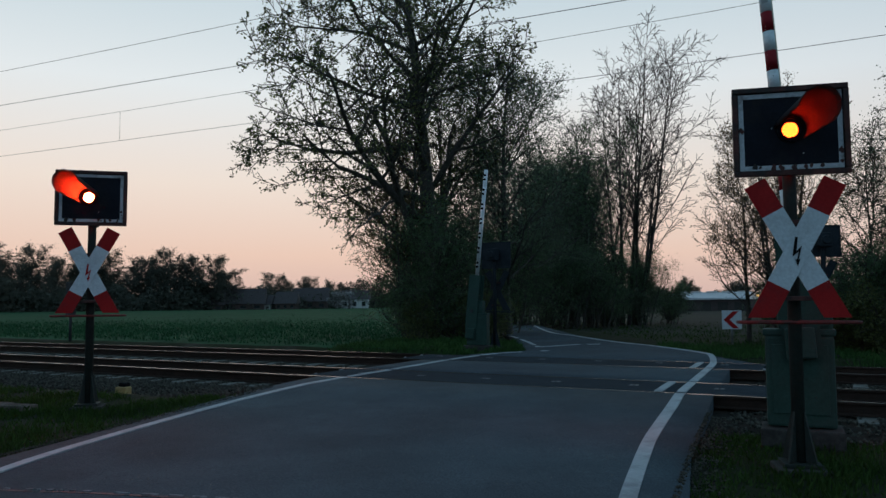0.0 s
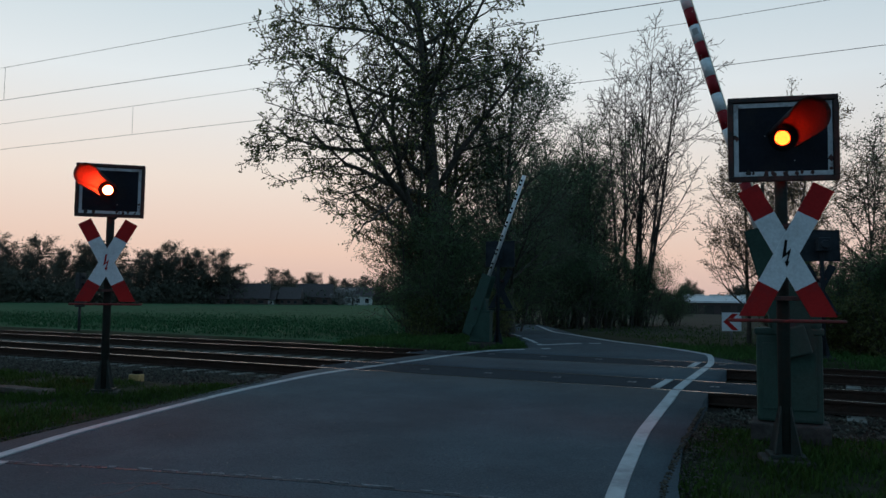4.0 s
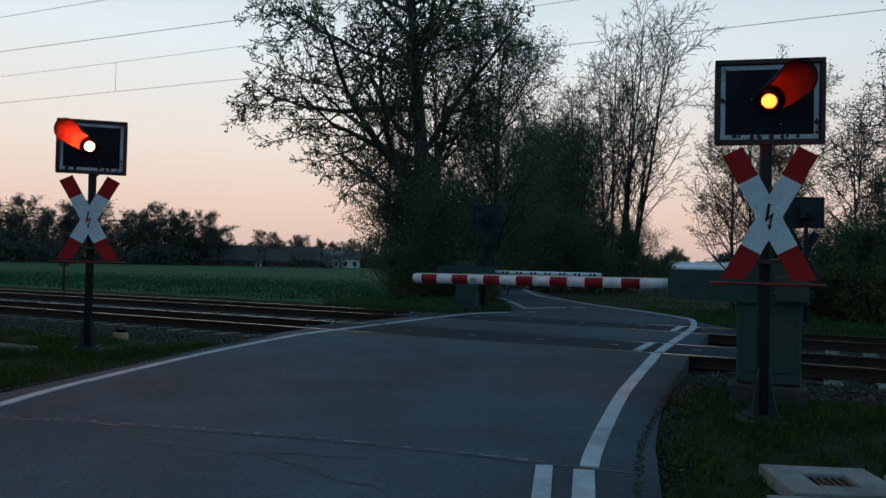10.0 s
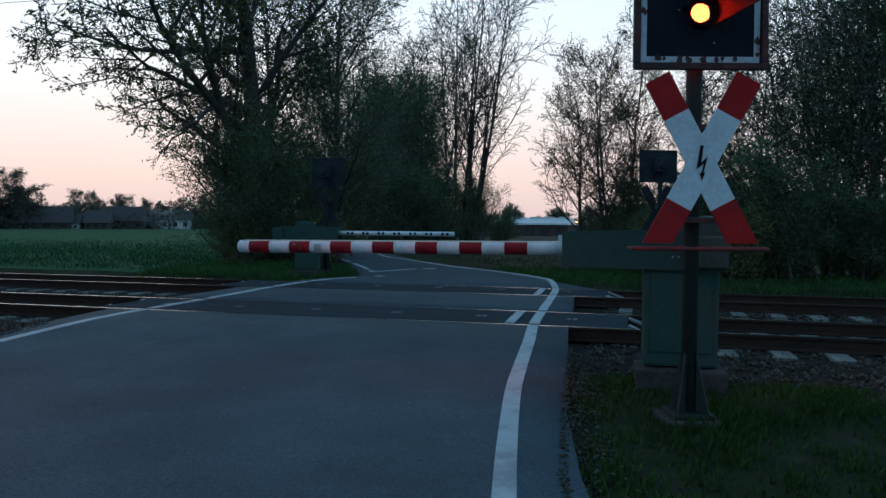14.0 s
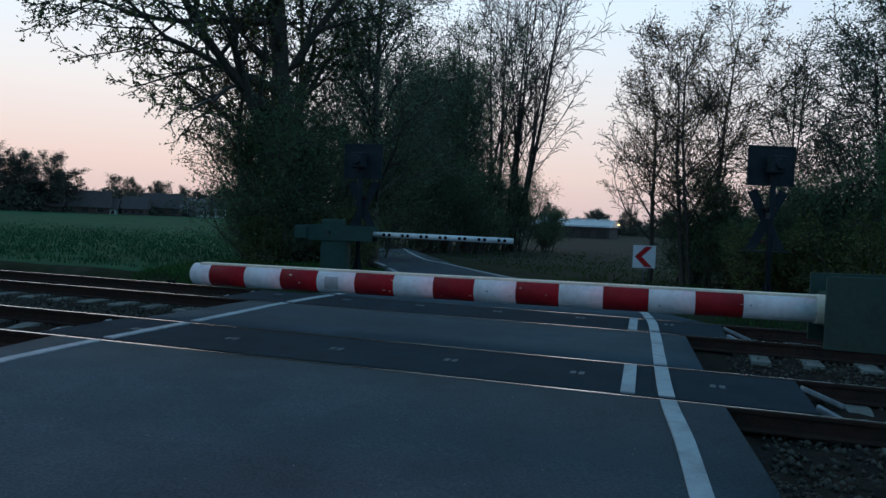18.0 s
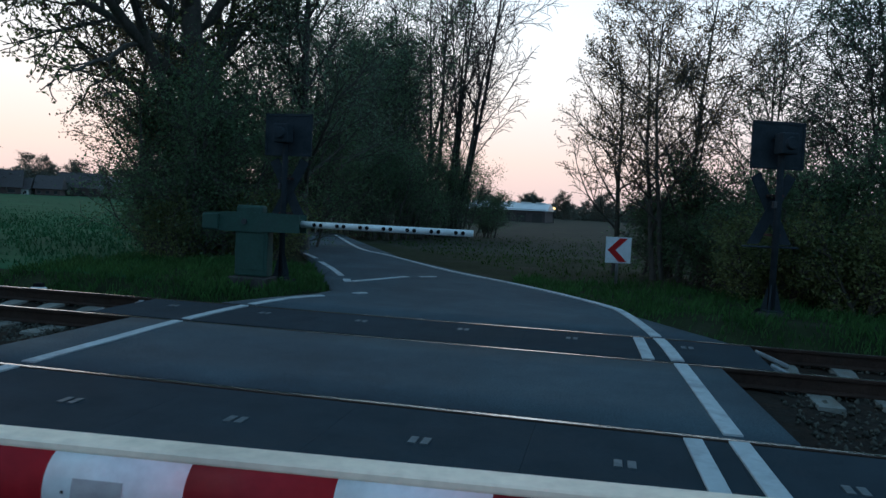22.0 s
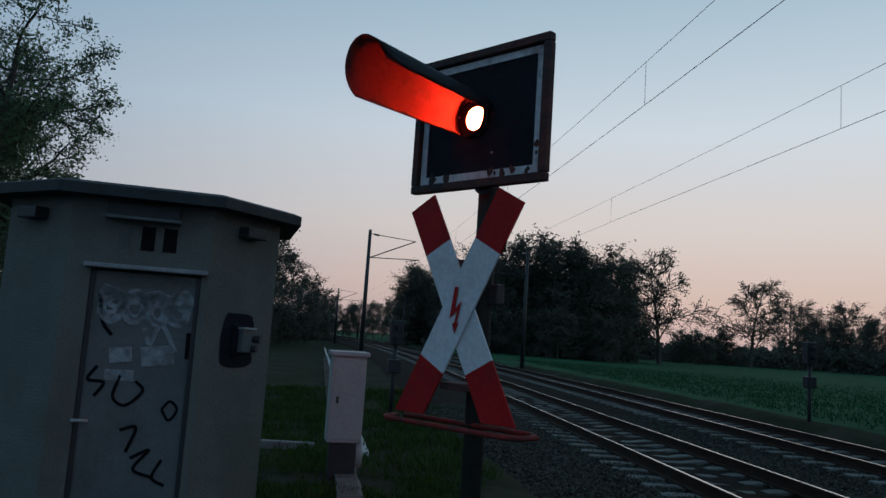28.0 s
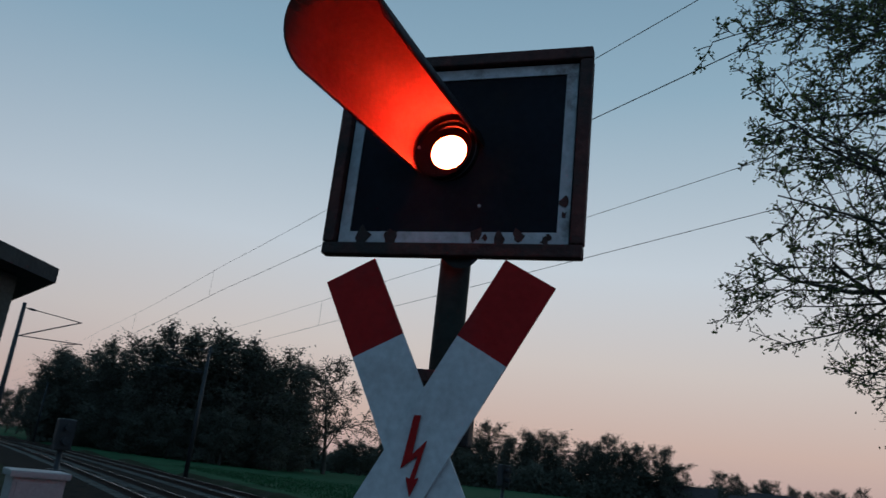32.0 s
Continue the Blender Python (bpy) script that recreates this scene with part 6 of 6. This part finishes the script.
far_hedge("scrub_belt_west", 2, 30, 132, 190, 8.5, 6.0, 30000, "dark scrub belt below the distant trees")
far_hedge("scrub_belt_north", 30, 62, 195, 262, 9.0, 6.5, 32000, "dark scrub belt below the distant trees")
far_hedge("scrub_belt_east", 62, 115, 262, 165, 5.0, 5.0, 16000, "dark scrub belt below the distant trees")
far_hedge("scrub_belt_south", -12, -3.4, 85, 170, 6.0, 6.0, 9000, "dark scrub belt along the railway")


def house(angle, dist, w, d, hwall, hroof, turn, label, wallm="wall", roofm="tile", n_win=3):
    a = radians(angle)
    th = thing("house", pose(-2 - dist * math.cos(a), -4 + dist * math.sin(a), -1.1, 0, 0, turn), label, "house", "distant houses")
    part("wall", one(box, (0, 0, hwall / 2), (w, d, hwall)), M[wallm], th)
    bm = bmesh.new()
    o = 0.5
    v = [bm.verts.new(p) for p in ((-w / 2 - o, -d / 2 - o, hwall), (w / 2 + o, -d / 2 - o, hwall), (w / 2 + o, d / 2 + o, hwall), (-w / 2 - o, d / 2 + o, hwall), (-w / 2 - o, 0, hwall + hroof), (w / 2 + o, 0, hwall + hroof))]
    for f in ((0, 1, 5, 4), (2, 3, 4, 5), (1, 2, 5), (3, 0, 4), (3, 2, 1, 0)):
        bm.faces.new([v[i] for i in f])
    part("roof", bm, M[roofm], th)
    for k in range(n_win):
        x = -w / 2 + w * (k + 0.5) / n_win
        win = part("window", one(box, (x, -d / 2 - 0.02, hwall * 0.55), (w / n_win * 0.4, 0.08, hwall * 0.42)), M["glass"], th)
        part("sill", one(box, (x, -d / 2 - 0.08, hwall * 0.32), (w / n_win * 0.46, 0.12, 0.08)), M["concrete"], win)


for a, d, w, hw, hr, t, wm in ((44.6, 226, 9, 1.8, 4.2, 40, "brick"), (47.2, 228, 12, 2.0, 4.6, 38, "brick"), (48.8, 230, 4, 1.7, 3.0, 30, "wall"), (50.4, 230, 6, 2.0, 3.6, 30, "brick"), (52.2, 240, 11, 2.6, 4.4, 32, "brick"), (55.6, 246, 9, 3.2, 3.0, 30, "wall")):
    house(a, d, w, 8, hw, hr, t, "distant farmhouse with a tiled roof among the trees", wm)


def barn():
    th = thing("barn", pose(-17.8, 128, -1.0, 0, 0, -4), "long low barn with a pale roof across the bare field", "barn")
    part("wall", one(box, (0, 0, 1.25), (13.4, 9, 2.5)), M["tile"], th, "dark wall")
    bm = bmesh.new()
    v = [bm.verts.new(p) for p in ((-7.1, -5, 2.3), (7.1, -5, 2.3), (7.1, 5, 2.3), (-7.1, 5, 2.3), (-6.9, 0, 3.55), (6.9, 0, 3.55))]
    for f in ((0, 1, 5, 4), (2, 3, 4, 5), (1, 2, 5), (3, 0, 4), (3, 2, 1, 0)):
        bm.faces.new([v[i] for i in f])
    part("roof", bm, M["barnroof"], th, "pale sheet roof")
    for k in range(5):
        part("roof_ridge_vent", one(box, (-5.2 + k * 2.6, 0, 3.62), (1.7, 0.8, 0.22)), M["wall"], th)
        part("bay", one(box, (-5.4 + k * 2.7, -4.55, 1.1), (1.6, 0.14, 1.5)), M["darkgrey"], th)


barn()
lamp = thing("yard_lamp", pose(-10.3, 128, -1.2), "small warm yard lamp beside the barn", "lamp")
part("post", one(cyl, (0, 0, 0), (0, 0, 3.0), 0.05, n=8), M["dark"], lamp)
part("bulb", one(box, (0, 0, 3.05), (0.35, 0.35, 0.25), 0.05), M["farlamp"], lamp)

# ---------------------------------------------------------------- grass
def grass(name, n, region, height, seed, label, keep=None, blades="grass", wide=1.0):
    """Blades of grass as bent slips in one piece."""
    rng = np.random.RandomState(seed)
    x = rng.uniform(region[0], region[1], n)
    y = rng.uniform(region[2], region[3], n)
    clump = np.array([noise.noise((a * 1.3, b * 1.3, 7.0)) + 0.5 * noise.noise((a * 4.1, b * 4.1, 2.0)) for a, b in zip(x, y)])
    ok = clump > rng.uniform(-0.55, 0.25, n)
    if keep is not None:
        ok &= np.array([keep(a, b) for a, b in zip(x, y)])
    x, y, clump = x[ok], y[ok], clump[ok]
    n = len(x)
    z = np.array([ground_z(a, b) for a, b in zip(x, y)]) - 0.01
    h = height * rng.uniform(0.35, 1.1, n) * (0.75 + 0.6 * np.clip(clump, -0.4, 0.8))
    a = rng.uniform(0, 6.283, n)
    w = (0.006 + 0.006 * rng.rand(n)) * wide
    lean = rng.uniform(0.15, 0.75, n) * h
    dx, dy = np.cos(a), np.sin(a)
    P = np.stack([x, y, z], 1)
    side = np.stack([-dy * w, dx * w, 0 * w], 1)
    mid = P + np.stack([dx * lean * 0.35, dy * lean * 0.35, h * 0.6], 1)
    tip = P + np.stack([dx * lean, dy * lean, h], 1)
    V = np.concatenate([np.stack([P - side, P + side, mid + side * 0.7], 1), np.stack([P - side, mid + side * 0.7, tip], 1)], 1).reshape(-1, 3)
    tagged(link(name, soup(name, V, 3, M[blades])), label, "grass", kind="stuff")


LE = lambda y: float(np.interp(y, [-16, -10, -6.6, -4.8, -2.8, -1.2, 0], [-3.2, -4.5, -5.28, -5.5, -5.78, -6.05, -6.3]))
RE = lambda y: float(np.interp(y, [-16, -10, -6.8, -5.3, -3.6, -1.9, 0], [3.6, 1.9, 1.17, 0.88, 0.72, 0.6, 0.5]))
grass("grass_right_verge", 52000, (0.5, 7, -9.5, -1.6), 0.12, 1, "uneven grass on the verge beside the signal", lambda a, b: a > RE(b) + 0.05 and not (1.8 < a < 2.8 and -6.45 < b < -5.3) and b < -1.7 - 0.25 * noise.noise((a, b, 1)))
grass("grass_left_verge", 60000, (-13, -5.0, -10, -1.7), 0.125, 2, "uneven grass on the verge below the signal and hut", lambda a, b: a < LE(b) - 0.05 and math.hypot(a + 9.2, b + 6.07) > 1.0 and b < float(np.interp(a, [-13, -7.2, -6.2], [-2.95, -2.75, -1.9])) + 0.3 * noise.noise((a * 1.5, b * 1.5, 1)) and not (a < -7.4 and a > -8.6 and abs(b + 6.2) < 0.9 and noise.noise((a * 3, b * 3, 5)) < 0.25))
grass("grass_far_left", 26000, (-12, -5.4, 6.9, 13), 0.22, 3, "long grass beside the far barrier drive", lambda a, b: a < float(np.interp(b, [6.5, 7.3, 8.0, 9.6, 12.4], [-5.9, -5.5, -5.4, -6.25, -7.6])), "younggrass")
grass("grass_far_right", 26000, (-3, 8, 5.9, 13.5), 0.20, 4, "grass between the lane and the hedge", lambda a, b: a > float(np.interp(b, [5.6, 6.4, 7.4, 8.4, 9.95, 11.7, 13.5], [0.6, 0.1, -0.5, -0.95, -1.8, -3.0, -4.3])) and not (b < 6.9 and a > 0.8), "younggrass")
grass("grass_trackside", 26000, (-30, -13, -9, -2.6), 0.22, 5, "grass along the railway behind the hut")

grass("crop_tufts", 150000, (-75, -8.5, 9.0, 75), 0.20, 6, "young green crop standing in the field", lambda a, b: b - bend(a) > 9.0 and a - far_road_x(b) < -5.8 - 0.03 * b and noise.noise((a * 7.3, b * 7.3, 3)) > -0.5 + 1.1 * sstep(12, 75, b - 0.4 * a - 5), "crop", 2.8)
grass("stubble_tufts", 40000, (-30, 6, 14, 60), 0.14, 7, "dull grass on the bare field by the lane", lambda a, b: a - far_road_x(b) > 4.0 and noise.noise((a * 7.3, b * 7.3, 9)) > -0.4 + 1.0 * sstep(16, 60, b), "grass", 2.6)


# ---------------------------------------------------------------- what moves
def motions():
    near_rows = [(0, 86.4), (2.2, 86.1), (3.0, 84.6), (3.5, 80.6), (5.5, 49.0), (6.0, 40.5), (7.0, 22.6), (7.3, 17.0), (7.6, 10.8), (8.0, 4.0), (8.3, 0.6), (8.6, -0.35), (32, -0.35)]
    walk(near_boom, [(t, pose(0, 0, 1.09, 0, a, 0)) for t, a in near_rows])
    far_rows = [(0, 84), (2.2, 83.5), (3.0, 81), (3.5, 76), (5.5, 45), (6.0, 36.9), (7.0, 19.6), (7.3, 12.7), (7.6, 7.2), (8.0, 1.5), (8.3, 0), (32, 0)]
    walk(far_boom, [(t, pose(0, 0, 1.04, 0, a, 0)) for t, a in far_rows])
    # the added dimmer leaves that make the lamps blink: open, light filter, dark filter
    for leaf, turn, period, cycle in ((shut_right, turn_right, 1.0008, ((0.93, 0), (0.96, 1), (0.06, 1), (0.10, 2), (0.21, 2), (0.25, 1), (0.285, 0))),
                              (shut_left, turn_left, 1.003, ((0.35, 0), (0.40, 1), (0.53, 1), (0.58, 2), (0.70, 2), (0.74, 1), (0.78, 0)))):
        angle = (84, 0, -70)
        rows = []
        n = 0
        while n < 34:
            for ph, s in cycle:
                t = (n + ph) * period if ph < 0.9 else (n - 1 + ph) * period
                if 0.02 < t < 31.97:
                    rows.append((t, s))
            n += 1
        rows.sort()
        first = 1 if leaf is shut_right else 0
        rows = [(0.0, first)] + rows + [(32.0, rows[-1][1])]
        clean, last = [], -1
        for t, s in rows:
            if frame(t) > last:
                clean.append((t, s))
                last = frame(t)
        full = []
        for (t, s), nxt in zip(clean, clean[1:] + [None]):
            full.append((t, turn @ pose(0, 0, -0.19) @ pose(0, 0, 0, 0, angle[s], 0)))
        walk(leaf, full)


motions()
